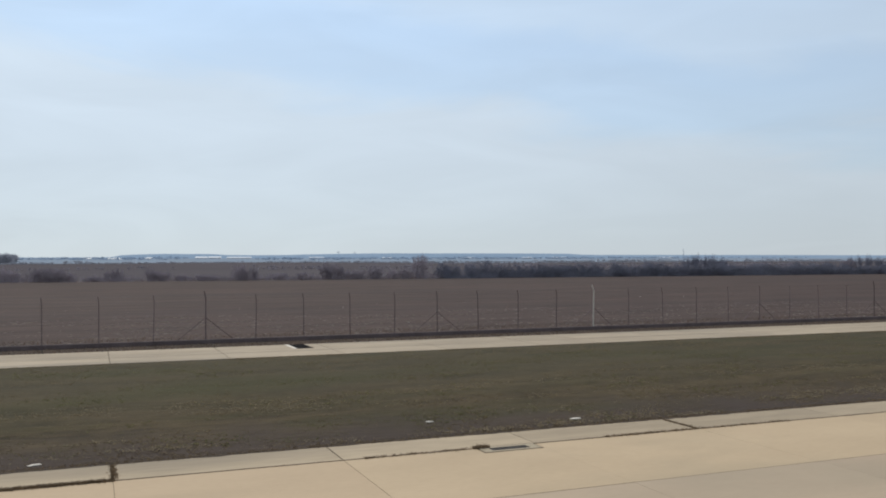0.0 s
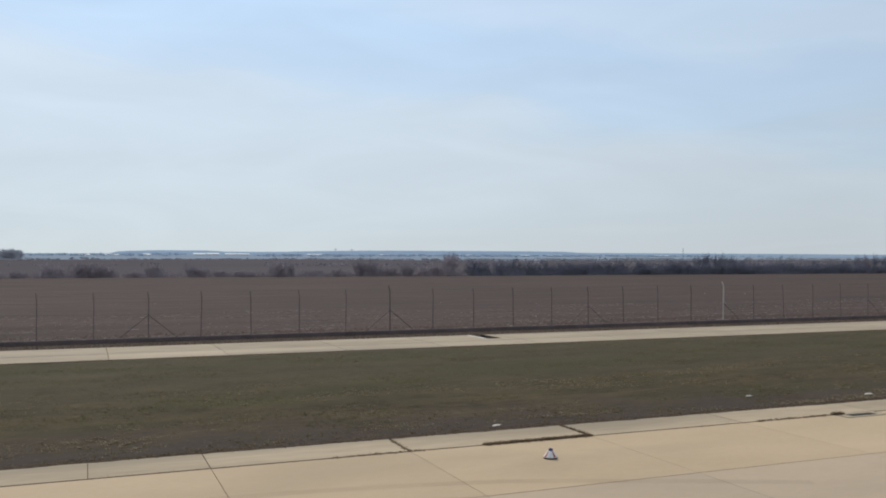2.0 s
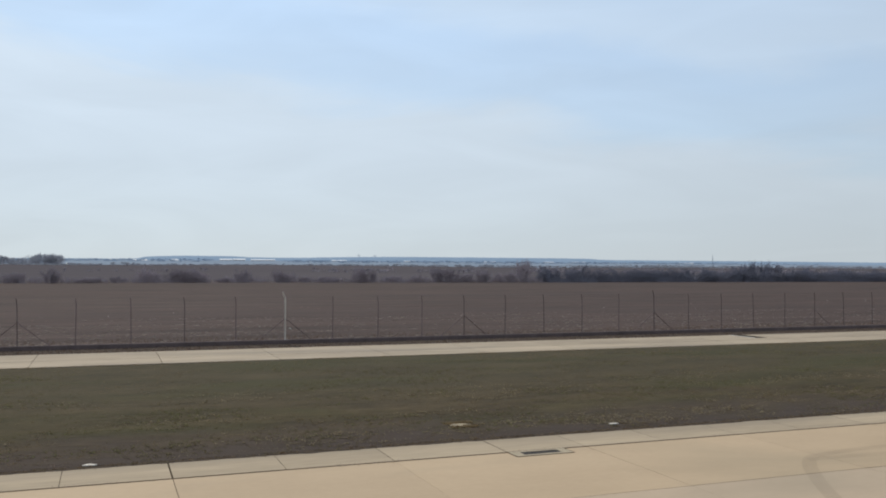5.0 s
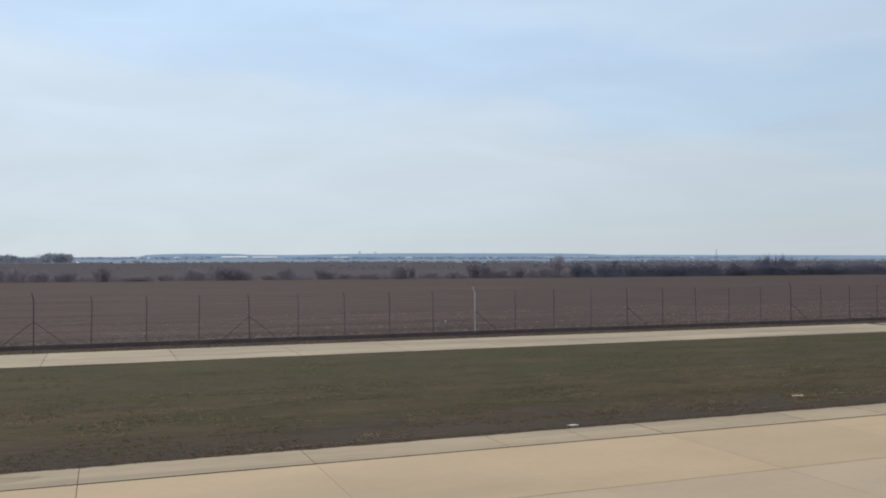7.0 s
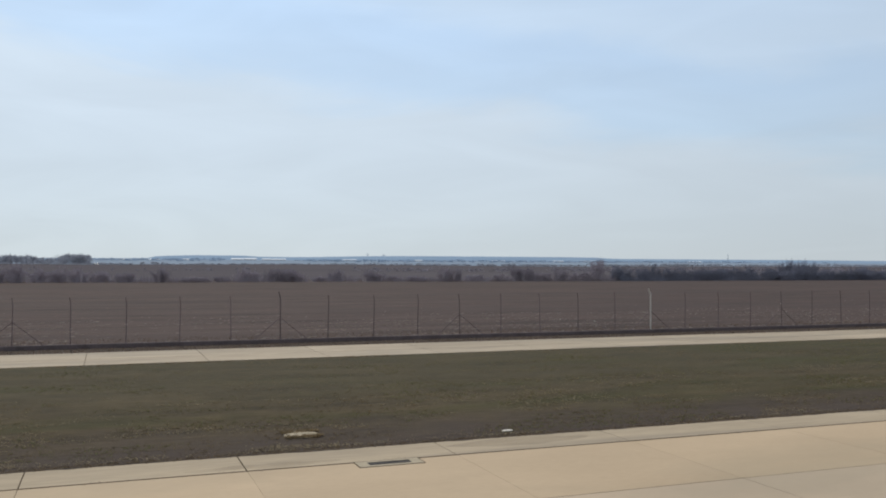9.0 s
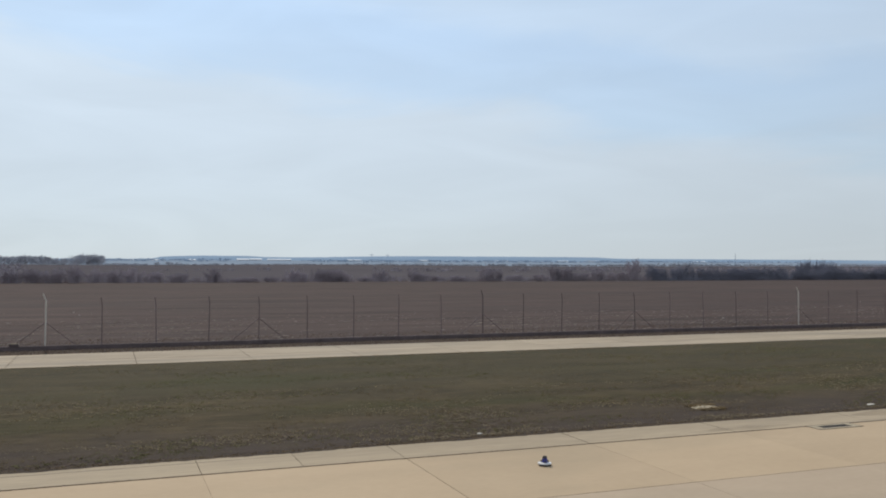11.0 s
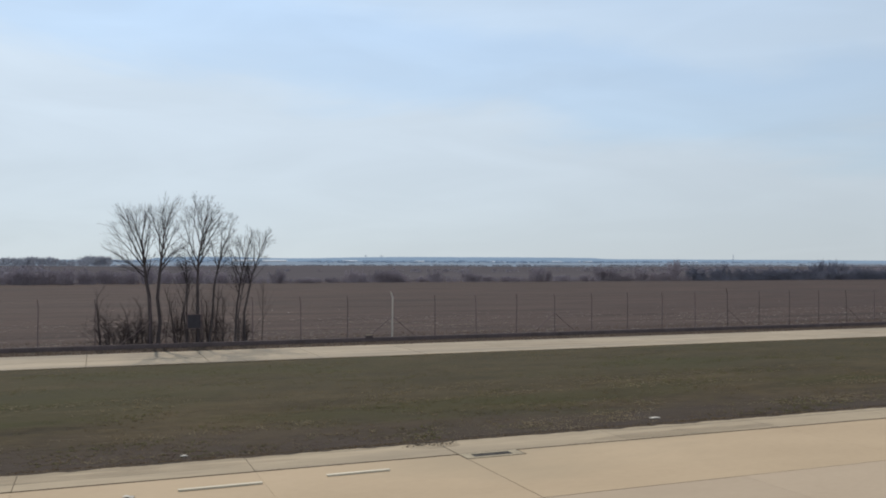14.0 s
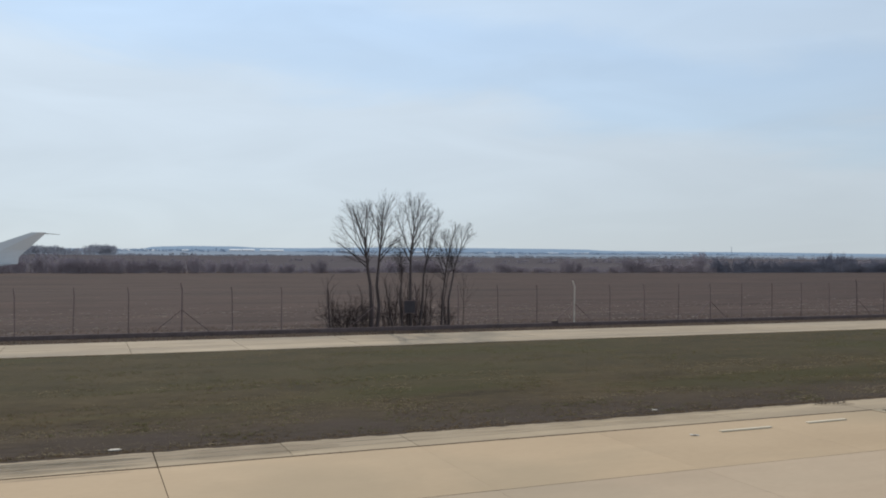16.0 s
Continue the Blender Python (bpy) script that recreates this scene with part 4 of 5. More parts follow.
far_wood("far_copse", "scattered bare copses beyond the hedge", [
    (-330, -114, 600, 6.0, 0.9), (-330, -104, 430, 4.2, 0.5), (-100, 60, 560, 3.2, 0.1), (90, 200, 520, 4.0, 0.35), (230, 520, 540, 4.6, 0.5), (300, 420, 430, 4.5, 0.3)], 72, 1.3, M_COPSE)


def shed(x0, x1, y, depth, height, label):
    depth = min(depth, 2.3 * height)
    ob = tagged(new("warehouse"), label, "warehouse", "distant warehouses")
    base = land(y) - 0.5
    ob.location = ((x0 + x1) / 2, y, base)
    w = (x1 - x0) / 2
    bm = bmesh.new()
    add_box(bm, -w, w, 0, depth, 0, height * 0.55)
    part("wall", finish(bm, "wall", M_GREYWALL), ob)
    verts = [(-w - 1, -1, height * 0.55), (w + 1, -1, height * 0.55), (w + 1, depth / 2, height), (-w - 1, depth / 2, height), (w + 1, depth + 1, height * 0.55), (-w - 1, depth + 1, height * 0.55)]
    part("roof", mesh_of("roof", verts, [(0, 1, 2, 3), (3, 2, 4, 5), (1, 4, 2), (0, 3, 5), (0, 5, 4, 1)], M_WHITE), ob, "white sheet roof")
    step = max(8.0, w / 4)
    n = int(2 * w / step)
    for k in range(n):
        cx = -w + (k + 0.5) * 2 * w / n
        part("gate", box_mesh("gate", cx - step * 0.22, cx + step * 0.22, -0.15, -0.01, 0.2, height * 0.38, M_PLINTH), ob)
    return ob


for x0, x1, y, d, h in ((248, 278, 2350, 40, 6.0), (282, 312, 2350, 40, 6.5), (330, 392, 2360, 40, 5.5), (34, 66, 2350, 30, 2.6), (-24, -4, 2300, 25, 2.4),
                        (120, 136, 2280, 20, 3.6), (560, 600, 2400, 30, 5.0), (1300, 1350, 2360, 30, 4.5), (1010, 1050, 2380, 30, 4.0), (1700, 1760, 2380, 30, 4.5), (740, 770, 2300, 25, 4.0), (1120, 1150, 2200, 20, 4.0)):
    shed(x0, x1, y, d, h, "long white-roofed warehouse below distant hills")


shed(-67.3, -66.2, 985, 2, 1.3, "small white hut at the edge of a far wood")


def lattice_mast(name, x, y, height, half, label, arms=0):
    ob = tagged(new(name), label, "mast")
    ob.location = (x, y, land(y) - 0.3 if y < 2500 else 40)
    V, F = [], []
    for sx, sy in ((-1, -1), (1, -1), (1, 1), (-1, 1)):
        tube(V, F, [Vector((sx * half, sy * half, 0)), Vector((sx * half * 0.2, sy * half * 0.2, height))], [half * 0.13, half * 0.10], 4)
    steps = 8
    for k in range(steps):
        z0, z1 = height * k / steps, height * (k + 1) / steps
        a0, a1 = half * (1 - 0.8 * k / steps), half * (1 - 0.8 * (k + 1) / steps)
        s = 1 if k % 2 else -1
        tube(V, F, [Vector((-a0 * s, -a0, z0)), Vector((a1 * s, -a1, z1))], [half * 0.07] * 2, 3)
        tube(V, F, [Vector((-a0 * s, a0, z0)), Vector((a1 * s, a1, z1))], [half * 0.07] * 2, 3)
    part("tower", mesh_of("tower", V, F, M_PYLON), ob)
    for k in range(arms):
        part("cross_arm", box_mesh("cross_arm", -half * 3.2, half * 3.2, -0.2, 0.2, height * (0.72 + 0.13 * k), height * (0.72 + 0.13 * k) + 0.45, M_PYLON), ob)
    return ob


lattice_mast("radio_mast", 828, 1095, 17.5, 0.9, "slim grey lattice mast among distant trees")
lattice_mast("pylon", 775, 2900, 16, 2.0, "faint grey electricity pylon on a far ridge", 2)
lattice_mast("pylon", 832, 2900, 14, 2.0, "faint grey electricity pylon on a far ridge", 2)

# ---------------------------------------------------------------- litter in the field


def litter():
    rng = random.Random(81)
    bm = bmesh.new()
    for k in range(300):
        x, y = rng.uniform(-115, 75), 54 + 45 * rng.random() ** 1.6
        s = rng.uniform(0.035, 0.075) if k < 16 else rng.uniform(0.01, 0.03)
        bmesh.ops.create_icosphere(bm, subdivisions=1, radius=s, matrix=Matrix.Translation((x, y, land(y) + s * 0.6)) @ Euler((rng.random(), rng.random(), rng.random() * 6)).to_matrix().to_4x4()
                                   @ Matrix.Diagonal((1.4, 1.0, 0.7, 1)))
    return tagged(new("field_litter", finish(bm, "field_litter", M_MARKER)), "small pale stones and scraps scattered on the field", "litter", kind="stuff")


litter()

# ---------------------------------------------------------------- edge lights on the taxiway
SIDES = 16


def striped_light(x, y):
    ob = tagged(new("taxiway_light"), "small blue taxiway light on a red and white cone", "taxiway light", "taxiway edge lights")
    ob.location = (x, y, 0)
    part("base", lathe("base", [(0.15, 0), (0.155, 0.015), (0.15, 0.035)], M_LAMPDARK), ob, "dark round base")
    cone = [(0.155, 0.035), (0.155, 0.05), (0.062, 0.165), (0.055, 0.168)]
    cuff = part("cone", lathe("cone", cone, M_LAMPWHITE, SIDES), ob, "white-painted cone")
    for side in range(0, SIDES, 4):
        part("stripe", lathe("stripe", [(r + 0.003, z) for r, z in cone[1:3]], M_LAMPRED, SIDES, lambda k: k == side), cuff, "faded red stripe")
    part("lens", lathe("lens", [(0.044, 0.168), (0.046, 0.2), (0.036, 0.222), (0.012, 0.232)], M_BLUE), ob, "dark blue glass dome")
    part("knob", lathe("knob", [(0.012, 0.168), (0.012, 0.205), (0.006, 0.212)], M_LAMPDARK, 8), ob, "", pose(0.05, 0, 0))
    return ob


def dark_light(x, y):
    ob = tagged(new("taxiway_light"), "dark blue taxiway light on a white round flange", "taxiway light", "taxiway edge lights")
    ob.location = (x, y, 0)
    part("base", lathe("base", [(0.14, 0), (0.145, 0.02), (0.13, 0.04)], M_LAMPDARK), ob, "dark round base")
    part("flange", lathe("flange", [(0.15, 0.04), (0.155, 0.05), (0.15, 0.066), (0.08, 0.075)], M_LAMPWHITE), ob, "white round flange")
    part("body", lathe("body", [(0.08, 0.072), (0.065, 0.13), (0.05, 0.17)], M_BLUE), ob, "dark blue tapering glass")
    part("cap", lathe("cap", [(0.052, 0.17), (0.048, 0.2), (0.03, 0.215)], M_LAMPDARK), ob)
    for a in (40, 160, 280):
        part("clamp", box_mesh("clamp", -0.012, 0.012, 0.07, 0.1, 0.07, 0.11, M_LAMPDARK), ob, "", pose(0, 0, 0, 0, 0, a))
    return ob


striped_light(-1.82, 17.5)
dark_light(-58.93, 17.6)

# ---------------------------------------------------------------- drains, covers, markers


DRAIN_X, DRAIN_Y = (9.35, -19.8, -49.05, -79.65), 19.12


def drain(x, y=DRAIN_Y):
    ob = tagged(new("drain_grate"), "long iron drain grate in a concrete collar", "drain", "edge drains")
    ob.location = (x, y, 0)
    bm = bmesh.new()
    for x0, x1, y0, y1 in ((-0.75, -0.5, -0.27, 0.27), (0.5, 0.75, -0.27, 0.27), (-0.5, 0.5, 0.15, 0.27), (-0.5, 0.5, -0.27, -0.15)):
        add_box(bm, x0, x1, y0, y1, -0.1, 0.008)
    part("collar", finish(bm, "collar", M_COVER), ob, "pale concrete collar")
    bm = bmesh.new()
    for x0, x1, y0, y1 in ((-0.775, -0.752, -0.30, 0.30), (0.752, 0.775, -0.30, 0.30), (-0.752, 0.752, 0.272, 0.30), (-0.752, 0.752, -0.30, -0.272)):
        add_box(bm, x0, x1, y0, y1, -0.1, 0.006)
    part("joint", finish(bm, "joint", M_JOINT), ob, "dark joint round the collar")
    # dark sheet just below the bars, painted as the shaded pit
    part("pit", box_mesh("pit", -0.5, 0.5, -0.15, 0.15, -0.1, -0.005, M_PIT), ob)
    part("rim", box_mesh("rim", -0.5, 0.5, 0.13, 0.15, -0.1, 0.004, M_IRON), ob)
    part("rim", box_mesh("rim", -0.5, 0.5, -0.15, -0.13, -0.1, 0.004, M_IRON), ob)
    bar = box_mesh("bar", -0.009, 0.009, -0.13, 0.13, -0.004, 0.003, M_IRON)
    for k in range(24):
        part("bar", bar, ob, "", pose(-0.483 + 0.042 * k, 0, 0))
    return ob


for x in DRAIN_X:
    drain(x)


def manhole(x, y, r):
    ob = tagged(new("manhole_cover"), "round pale concrete manhole cover sunk in the grass", "manhole cover", "manhole covers")
    ob.location = (x, y, -0.07)
    part("collar", lathe("collar", [(r + 0.1, -0.05), (r + 0.1, 0.035), (r + 0.06, 0.05), (r + 0.012, 0.05), (r + 0.012, 0.0)], M_COVER, 24), ob)
    part("lid", lathe("lid", [(r, 0.0), (r, 0.062), (r - 0.03, 0.07)], M_COVER, 24), ob)
    return ob


for x, y, r in ((-20.2, 23.3, 0.30), (-50.2, 23.3, 0.38)):
    manhole(x, y, r)


def marker(x, y, size, seed):
    """A whitewashed stone with a chipped top."""
    rng = random.Random(seed)
    bm = bmesh.new()
    bmesh.ops.create_icosphere(bm, subdivisions=2, radius=1)
    for v in bm.verts:
        k = 1 + 0.22 * noise.noise(v.co * 1.7 + Vector((seed, 0, 0)))
        v.co = Vector((v.co.x * size * k, v.co.y * size * 0.48 * k, max(-0.4, v.co.z) * 0.022 * k))
    ob = new("marker_stone", finish(bm, "marker_stone", M_MARKER))
    ob.location, ob.rotation_euler = (x, y, 0.0), (0, 0, rng.uniform(-0.3, 0.3))
    return tagged(ob, "flat whitewashed marker stone lying in short grass", "stone", "white marker stones")


for x, y, r in ((-20.2, 23.3, 0.40), (-50.2, 23.3, 0.48)):
    tagged(blades("cover_grass", 120, x - r, x + r, y - r * 1.05, y - r * 0.55, 0.03, 0.08, 0.014, -0.02, M_BLADE, seed=17, flat=(0.5, 2.0)), "dry grass growing over a manhole cover", "grass", kind="stuff")
    tagged(blades("cover_grass", 70, x - r, x + r, y + r * 0.3, y + r * 0.95, 0.06, 0.10, 0.014, -0.02, M_BLADE, seed=18, flat=(0.5, 2.0)), "dry grass growing over a manhole cover", "grass", kind="stuff")
for k, (x, y, s) in enumerate(((12.9, 22.05, 0.20), (8.84, 23.2, 0.12), (-1.2, 21.6, 0.15), (-16.0, 21.95, 0.17), (-29.95, 21.35, 0.16), (-44.85, 21.8, 0.17), (-58.8, 21.6, 0.08),
                               (-73.0, 22.0, 0.17), (-86.5, 21.65, 0.09), (-101.5, 21.5, 0.15))):
    marker(x, y, s, k)

for x0, x1, y, turn in ((-86.92, -85.25, 18.25, 0.5), (-83.86, -82.45, 18.40, 0.8)):
    w = (x1 - x0) / 2
    bm = bmesh.new()
    add_box(bm, -w, w, -0.05, 0.05, 0.002, 0.035, 0.004)
    ob = new("lath", finish(bm, "lath", M_LATH))
    ob.matrix_basis = pose((x0 + x1) / 2, y, 0, 0, 0, turn)
    tagged(ob, "pale straight lath lying on the concrete", "lath", "laths on the taxiway")


def paper_scrap(x, y):
    verts, faces = [], []
    for j in range(5):
        for i in range(5):
            verts.append(((i - 2) * 0.055, (j - 2) * 0.03, 0.02 + 0.03 * noise.noise((i * 0.9, j * 0.9, 4))))
    faces = [(j * 5 + i, j * 5 + i + 1, (j + 1) * 5 + i + 1, (j + 1) * 5 + i) for j in range(4) for i in range(4)]
    me = mesh_of("paper_scrap", verts, faces, M_MARKER)
    ob = new("paper_scrap", me)
    ob.matrix_basis = pose(x, y, 0.002, 0, 0, -30)
    mod = ob.modifiers.new("thickness", "SOLIDIFY")
    mod.thickness = 0.006
    return tagged(ob, "crumpled white scrap of paper on the concrete", "litter")


paper_scrap(-87.85, 18.1)


def tyre_trace(name, pts, width, label, material=M_RUBBER, category="tyre mark", group="tyre marks"):
    verts, faces = [], []
    path = [Vector((p[0], p[1], 0.004 if category == "tyre mark" else 0.003)) for p in pts]
    fine = []
    for i in range(len(path) - 1):
        a, b = path[max(0, i - 1)], path[i]
        c, d = path[i + 1], path[min(len(path) - 1, i + 2)]
        for k in range(6):
            t = k / 6
            fine.append(0.5 * ((2 * b) + (c - a) * t + (2 * a - 5 * b + 4 * c - d) * t * t + (3 * b - a - 3 * c + d) * t ** 3))
    fine.append(path[-1])
    for i, p in enumerate(fine):
        d = (fine[min(i + 1, len(fine) - 1)] - fine[max(i - 1, 0)]).normalized()
        s = Vector((-d.y, d.x, 0)) * width / 2
        if category == "silt":
            s = s * (0.06 + 0.94 * math.sin(math.pi * i / (len(fine) - 1)) ** 0.7) * (1 + 0.5 * noise.noise((p.x * 1.3, p.y, 2)))
        verts += [tuple(p + s), tuple(p - s)]
    faces = [(2 * i, 2 * i + 1, 2 * i + 3, 2 * i + 2) for i in range(len(fine) - 1)]
    return tagged(new(name, mesh_of(name, verts, faces, material)), label, category, group, kind="structure")


tyre_trace("trim_tyre_mark", [(-16.9, 12.6), (-15.6, 14.6), (-14.4, 16.1), (-13.4, 16.6), (-10.9, 16.85), (-8.0, 16.75), (-5.1, 16.3), (-2.9, 15.7), (2.0, 13.6)], 0.32, "faint curved tyre mark on concrete")
tyre_trace("trim_tyre_mark", [(-14.3, 16.25), (-12.0, 16.15), (-8.5, 15.75), (-4.5, 15.0)], 0.3, "faint curved tyre mark on concrete")

# a worn white line painted across the concrete
tyre_trace("trim_painted_line", [(6.98, 13.25), (7.4, 12.3), (7.85, 11.2), (8.3, 10.1), (8.8, 8.9), (9.3, 7.7)], 0.2, "worn white line painted on concrete", M_PAINT, "painted line", "painted lines")
for x0, x1, y, w in ((-47.2, -43.2, 20.35, 0.9), (-53.5, -50.0, 19.75, 0.5), (-76.5, -70.5, 19.8, 0.7), (-93.0, -84.0, 20.3, 0.5), (-93.5, -81.5, 20.75, 0.35), (-100.8, -96.5, 20.2, 1.1),
                     (-114.0, -100.75, 20.35, 0.8), (-114.0, -100.75, 19.75, 0.55), (-113.0, -101.2, 19.15, 0.22), (-81.3, -79.9, 20.55, 0.7), (-112.5, -84.0, 20.02, 0.07), (-112.5, -90.0, 20.45, 0.09),
                     (-111.0, -95.0, 20.7, 0.06), (-78.0, -63.0, 20.6, 0.08)):
    n = 6
    tyre_trace("trim_silt", [(x0 + (x1 - x0) * k / n, y + 0.12 * noise.noise((x0 + k, 3, 1)), ) for k in range(n + 1)], w, "grey-brown silt dried on the shoulder", M_MUD if x0 < -110 or w < 0.1 else M_SILT, "silt", "silt patches")


def rubble(name, x, y, spread, count, label, seed):
    """Clods of soil and broken edge spilled on the shoulder."""
    rng = random.Random(seed)
    bm = bmesh.new()
    for k in range(count):
        s = rng.uniform(0.008, 0.024)
        bmesh.ops.create_icosphere(bm, subdivisions=1, radius=s, matrix=Matrix.Translation((x + rng.gauss(0, spread), y + rng.gauss(0, 0.12), s * 0.3)) @ Matrix.Diagonal((1.3, 1, 0.6, 1)))
    return tagged(new(name, finish(bm, name, M_SOIL)), label, "soil", kind="stuff")


def soil_lip():
    """Soil and dead grass that has crept over the edge of the concrete, with a scalloped front."""
    verts, faces = [], []
    n = int((44 + 116) / 0.12)
    for k in range(n + 1):
        x = -116 + 0.12 * k
        wild = 1.0 if x < -62 else 0.6
        creep = max(0.0, wild * (0.07 + 0.12 * noise.noise((x * 0.35, 0, 2)) + 0.16 * noise.noise((x * 1.3, 3, 2)) + 0.08 * noise.noise((x * 3.5, 7, 2))))
        verts += [(x, EDGE_Y - creep - 0.01, 0.0015), (x, EDGE_Y - creep * 0.7, 0.012), (x, EDGE_Y + 0.02, 0.014), (x, EDGE_Y + 0.25, -0.03)]
    for k in range(n):
        for j in range(3):
            i = 4 * k + j
            faces.append((i, i + 4, i + 5, i + 1))
    return tagged(new("soil_lip", mesh_of("soil_lip", verts, faces, M_SOIL, True)), "dark soil crept over the concrete edge", "soil", kind="stuff")


soil_lip()
rubble("soil_spill", -80.7, 20.75, 0.4, 70, "soil clods spilled over the shoulder edge", 1)

# ---------------------------------------------------------------- weeds in the open joints
for i, (x0, x1, n, h) in enumerate(((-2.6, 0.4, 900, 0.075), (-6.4, -4.2, 110, 0.04), (5.8, 8.4, 160, 0.05), (8.55, 8.9, 90, 0.11), (12.2, 15.1, 200, 0.06), (15.2, 18.2, 170, 0.05))):
    tagged(blades("joint_weeds", n, x0, x1, JOINT_Y - 0.08, JOINT_Y + 0.07, 0.01, h, 0.012, -0.01, M_WEED, seed=90 + i, per=6), "dry brown weeds growing in an open concrete joint", "weeds", kind="stuff")
for i, (x, n, h) in enumerate(((0.42, 90, 0.05), (15.1, 90, 0.05), (-4.5, 60, 0.03))):
    tagged(blades("joint_weeds", n, x - 0.05, x + 0.05, JOINT_Y, EDGE_Y - 0.1, 0.02, h, 0.012, -0.01, M_WEED, seed=97 + i, per=6), "dry brown weeds growing in an open concrete joint", "weeds", kind="stuff")

tufts("joint_dirt", "dirt and dead moss in the long concrete joint", 1100, -112, 30, JOINT_Y - 0.09, JOINT_Y + 0.05, 1.0, 0.0, 0.012, 0.03, M_BROWNWEED, 52, (0.35, 0.1))

# ---------------------------------------------------------------- tip of the aircraft's wing, where it stands at the end of the taxiing


def wing_tip():
    ob = tagged(new("wing"), "pale grey aircraft wing with an upturned tip", "aircraft wing")
    ob.location = (-102.73, 15.0, 4.21)

    def panel(name, sections, label=""):
        """Airfoil sections: (y, z, front x, rear x, thickness)."""
        shape = [(0.0, 0.0), (0.12, 0.55), (0.4, 0.62), (0.75, 0.3), (1.0, 0.02), (0.75, -0.2), (0.4, -0.38), (0.12, -0.38)]
        verts, faces, n = [], [], len(shape)
        for y, z, xf, xr, th in sections:
            for f, t in shape:
                verts.append((xf + (xr - xf) * f, y, z + t * th))
        for i in range(len(sections) - 1):
            for k in range(n):
                k2 = (k + 1) % n
                faces.append((i * n + k, i * n + k2, (i + 1) * n + k2, (i + 1) * n + k))
        faces += [tuple(range(n - 1, -1, -1)), tuple(range((len(sections) - 1) * n, len(sections) * n))]
        return part(name, mesh_of(name, verts, faces, M_WING, True), ob, label)

    panel("wing_panel", [(-11.0, -0.65, -9.5, -5.0, 0.45), (-5.0, -0.2, -5.6, -2.5, 0.26), (-0.6, 0.06, -2.6, -0.7, 0.10), (0.0, 0.10, -2.1, -0.41, 0.04)])
    verts = []
    for z, xf, xr, y, t in ((0.10, -2.0, -0.40, 0.0, 0.05), (0.21, -1.5, -0.385, 0.05, 0.045), (0.32, -0.95, -0.28, 0.1, 0.035), (0.6, -0.22, 0.0, 0.15, 0.015)):
        verts += [(xf, y, z), ((xf + xr) / 2, y - t, z), (xr, y, z), ((xf + xr) / 2, y + t, z)]
    faces = [(4 * i + k, 4 * i + (k + 1) % 4, 4 * i + 4 + (k + 1) % 4, 4 * i + 4 + k) for i in range(3) for k in range(4)] + [(3, 2, 1, 0), (12, 13, 14, 15)]
    tip = part("winglet", mesh_of("winglet", verts, faces, M_WING), ob, "upturned wing tip")
    V, F = [], []
    tube(V, F, [Vector((-0.03, 0.15, 0.585)), Vector((0.19, 0.15, 0.57))], [0.008, 0.004], 4)
    part("static_wick", mesh_of("static_wick", V, F, M_IRON), tip)
    return ob


wing_tip()

# ---------------------------------------------------------------- concrete pavements, slab by slab
JOINTS = [-117.6, -112.0, -106.3, -100.7, -94.8, -90.0, -85.2, -80.4, -75.6, -70.7, -66.2, -61.6, -56.7, -52.2, -47.3, -42.5, -37.6, -32.8, -28.3, -23.4, -18.4, -13.7, -9.05, -4.5,
          0.4, 5.3, 10.2, 15.1, 20.1, 25.0, 29.9, 34.8]
HALF_JOINTS = [-11.5, -16.1, -20.55, -25.9, -30.5, -64.0, -97.8]


def slab_mesh(name, material):
    """A unit slab with worn top edges; scaled to size, its thickness is true."""
    bm = bmesh.new()
    add_box(bm, 0, 1, 0, 1, -0.2, 0.0)
    return finish(bm, name, material)


def slabs(parent, data, xs, y0, y1, widths, usual, gap_y, rng, drop=0.0):
    """A row of slabs; widths: the open joints, by place; the others are filled to a hairline."""
    for a, b in zip(xs, xs[1:]):
        ga, gb = widths.get(a, usual), widths.get(b, usual)
        own = data
        hole = [x for x in DRAIN_X if a < x < b and y0 < DRAIN_Y < y1]
        if hole:
            # a slab cast round the drain
            x, w, d = hole[0] - a - ga / 2, b - a - (ga + gb) / 2, y1 - y0 - gap_y
            us = [0.0, (x - 0.501) / w, (x + 0.501) / w, 1.0]
            vs = [0.0, (DRAIN_Y - 0.151 - y0 - gap_y / 2) / d, (DRAIN_Y + 0.151 - y0 - gap_y / 2) / d, 1.0]
            verts = [(u, v, z) for z in (0.0, -0.2) for v in vs for u in us]
            faces = [(4 * q + p, 4 * q + p + 1, 4 * q + p + 5, 4 * q + p + 4) for q in range(3) for p in range(3) if (p, q) != (1, 1)]
            rims = [[0, 1, 2, 3, 7, 11, 15, 14, 13, 12, 8, 4], [5, 9, 10, 6]]
            faces += [(m, m + 16, n + 16, n) for rim in rims for m, n in zip(rim, rim[1:] + rim[:1])]
            own = mesh_of("concrete_slab", verts, faces, data.materials[0])
        ob = new("concrete_slab", own)
        ob.parent = parent
        ob.matrix_basis = Matrix.LocRotScale((a + ga / 2, y0 + gap_y / 2, drop + rng.uniform(-0.0012, 0.0012)), Euler((0, 0, 0)),
                                            (b - a - (ga + gb) / 2, y1 - y0 - gap_y, 1))


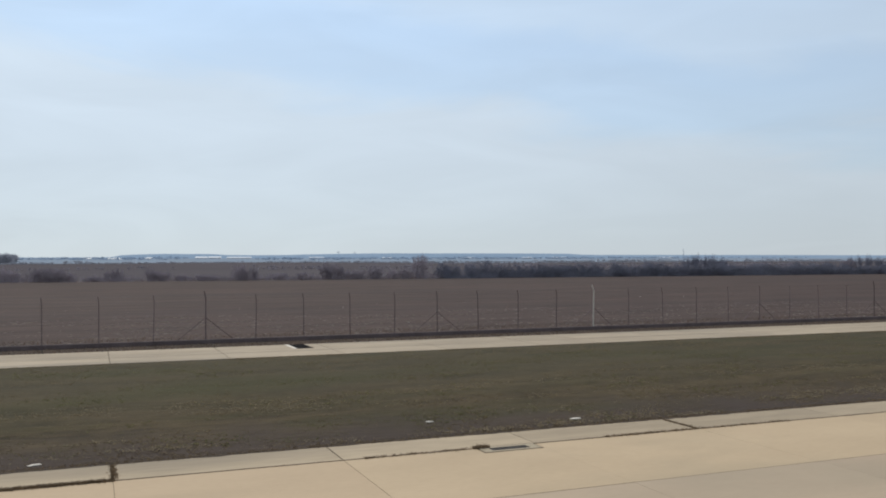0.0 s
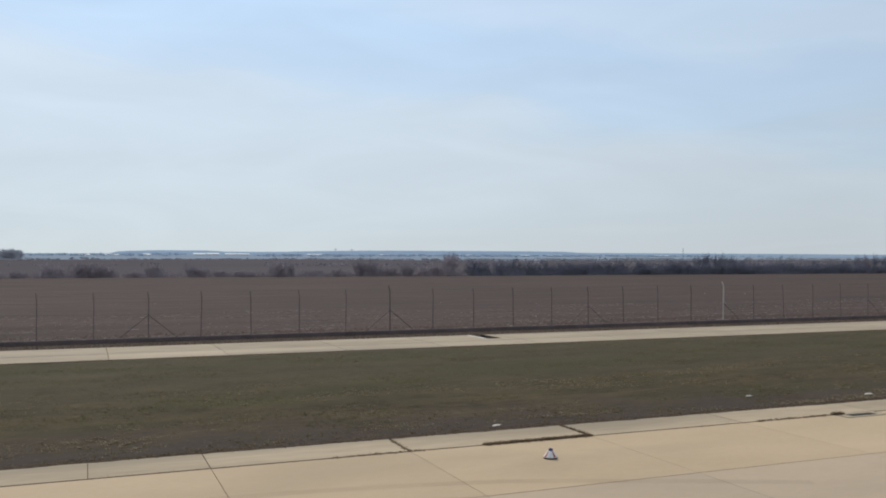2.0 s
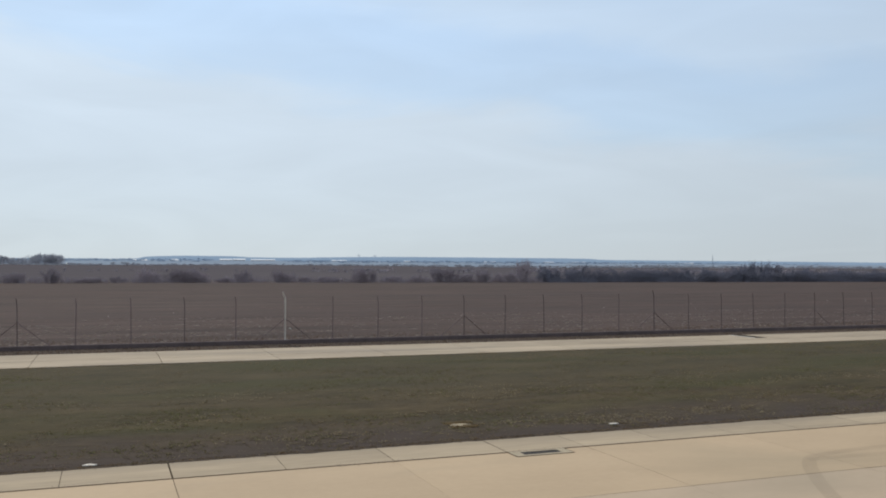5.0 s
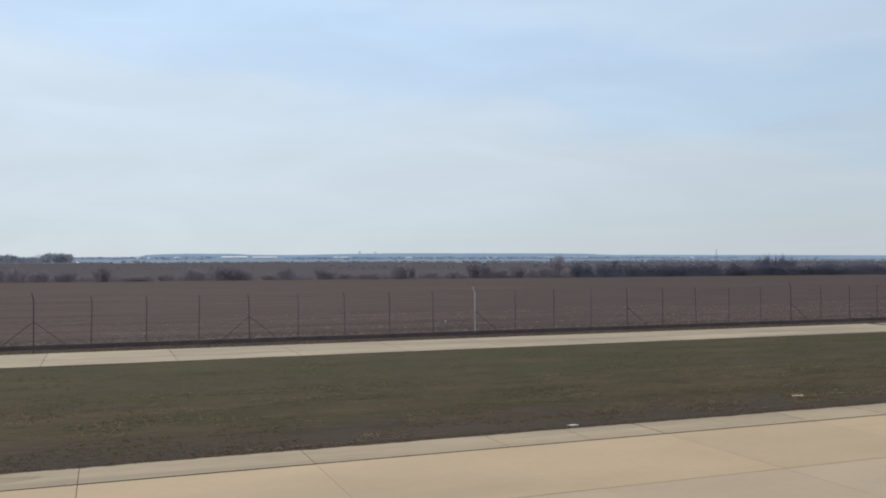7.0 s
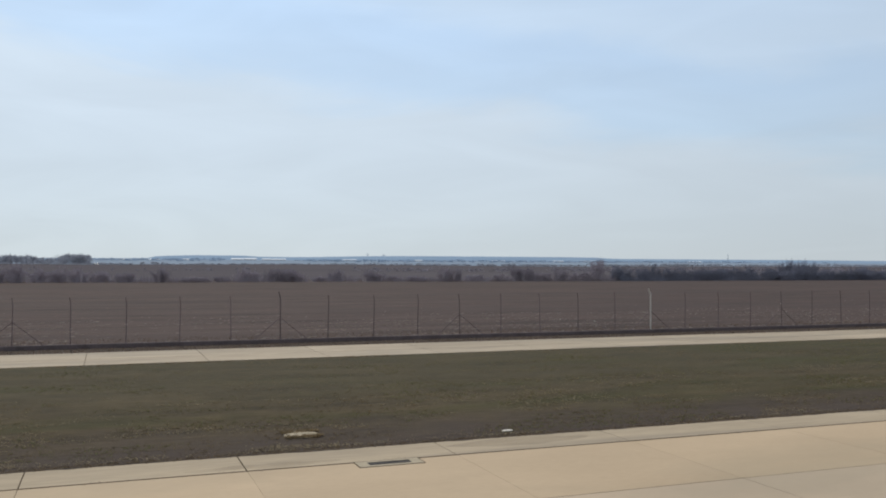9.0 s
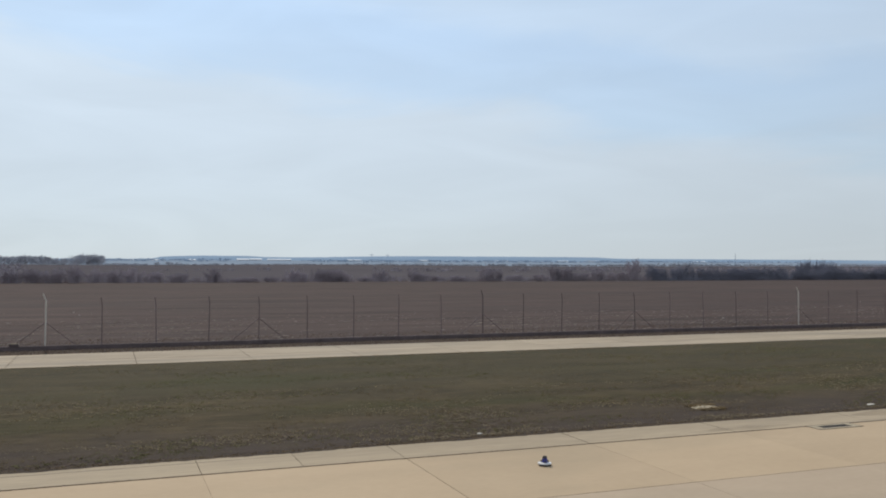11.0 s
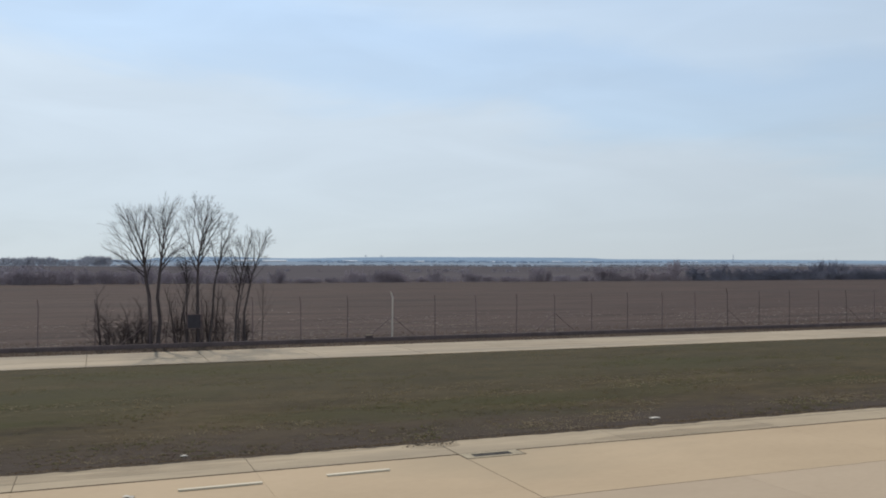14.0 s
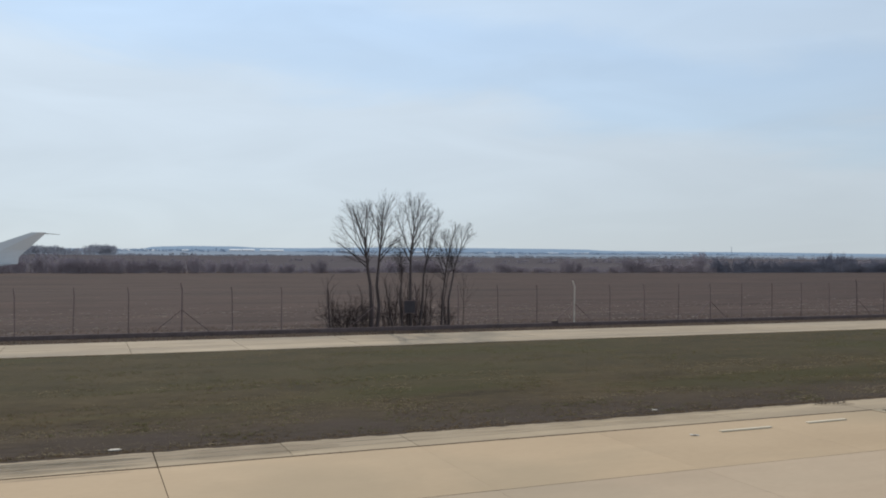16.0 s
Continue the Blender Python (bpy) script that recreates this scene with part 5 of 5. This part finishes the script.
SLAB_JOINTS = {0.4: 0.008, 5.3: 0.012, -4.5: 0.009, -9.05: 0.014, -28.3: 0.014, -42.5: 0.014, -61.6: 0.013, -56.7: 0.01, -80.4: 0.016, -100.7: 0.016, -18.4: 0.01}
EDGE_JOINT_WIDTHS = {0.4: 0.07, 15.1: 0.09, -4.5: 0.04, 5.3: 0.03, -9.05: 0.02, -28.3: 0.035, -20.55: 0.03, -100.7: 0.03, -80.4: 0.03, -52.2: 0.03, -56.7: 0.025}
_r = random.Random(7)
taxiway = tagged(new("taxiway", box_mesh("taxiway", -420, 360, -45, EDGE_Y - 0.12, -0.45, -0.006, M_JOINT)), "wide sand-coloured concrete taxiway with dark joints", "taxiway", kind="structure")
SLAB = slab_mesh("concrete_slab", M_SLAB)
EDGE_SLAB = slab_mesh("concrete_slab", M_SHOULDER)
ROWS_Y = [JOINT_Y, 15.12, 10.8, 6.5]
SLAB_GREY = slab_mesh("concrete_slab", M_SLAB_GREY)
SLAB_PALE = slab_mesh("concrete_slab", M_SLAB_PALE)
for y1, y0 in zip(ROWS_Y, ROWS_Y[1:]):
    if y1 == JOINT_Y:
        # the newer, paler slabs past the second open joint
        slabs(taxiway, SLAB_PALE, [x for x in JOINTS if x >= 5.3], y0, y1 - 0.04, SLAB_JOINTS, 0.004, 0.03, _r)
    slabs(taxiway, SLAB if y1 == JOINT_Y else SLAB_GREY, [x for x in JOINTS if x <= 5.3] if y1 == JOINT_Y else JOINTS, y0, y1 - (0.04 if y1 == JOINT_Y else 0.0), SLAB_JOINTS, 0.004, 0.03 if y1 == JOINT_Y else 0.02, _r)
EDGE_JOINTS = sorted(JOINTS + HALF_JOINTS)
slabs(taxiway, EDGE_SLAB, EDGE_JOINTS, JOINT_Y, EDGE_Y, EDGE_JOINT_WIDTHS, 0.014, 0.07, _r, 0.0)
# outside the stretch that is passed: broad slabs in one piece
bm = bmesh.new()
for a, b in [(-420 + 5 * k, -415 + 5 * k) for k in range(60)] + [(34.9 + 5 * k, 39.9 + 5 * k) for k in range(65)]:
    add_box(bm, a + 0.01, min(b, JOINTS[0] if a < -100 else 360) - 0.01, 6.5, JOINT_Y - 0.02, -0.2, 0.0)
    add_box(bm, a + 0.01, min(b, JOINTS[0] if a < -100 else 360) - 0.01, JOINT_Y + 0.02, EDGE_Y - 0.02, -0.2, -0.006)
for k in range(156):
    for j in range(10):
        add_box(bm, -420 + 5 * k + 0.01, -415 + 5 * k - 0.01, 6.47 - 5.1 * (j + 1), 6.47 - 5.1 * j - 0.02, -0.2, 0.0)
part("far_slabs", finish(bm, "far_slabs", M_SLAB), taxiway)
taxiway.children[-1]["kind"] = "stuff"

road = tagged(new("road", box_mesh("road", -420, 360, ROAD_NEAR + 0.05, ROAD_FAR - 0.05, -0.45, -0.012, M_JOINT)), "narrow pale concrete perimeter road beside the fence", "road", kind="structure")
ROAD_SLAB = slab_mesh("concrete_slab", M_ROAD)
ROAD_X = []
x = 11.85
while x > -122:
    ROAD_X.append(x)
    x -= _r.choice((5.4, 5.7, 5.9, 5.5))
x = 11.85
while x < 80:
    x += _r.choice((3.6, 5.6, 5.8))
    ROAD_X.append(x)
ROAD_X.sort()
slabs(road, ROAD_SLAB, ROAD_X, ROAD_NEAR, 45.7, {}, 0.025, 0.02, _r, 0.0)
slabs(road, ROAD_SLAB, ROAD_X, 45.7, ROAD_FAR, {}, 0.025, 0.02, _r, 0.002)
bm = bmesh.new()
for a, b in ((-420, ROAD_X[0]), (ROAD_X[-1], 360)):
    add_box(bm, a, b - 0.03, ROAD_NEAR, ROAD_FAR, -0.2, 0.0)
part("far_slabs", finish(bm, "far_slabs", M_ROAD), road)
road.children[-1]["kind"] = "stuff"
# open channel across the far half of the road; flat dark sheet for its shade
ob = tagged(new("road_drain"), "open drain channel with a pale kerb, its shaded depth painted dark", "drain")
ob.location = (10.5, 0, 0)
part("channel", box_mesh("channel", -0.3, 0.6, 46.6, 49.15, 0.0, 0.014, M_PIT), ob)
part("kerb", box_mesh("kerb", -0.48, -0.3, 46.6, 49.15, 0.0, 0.02, M_MARKER, 0.004), ob, "whitish kerb stone")
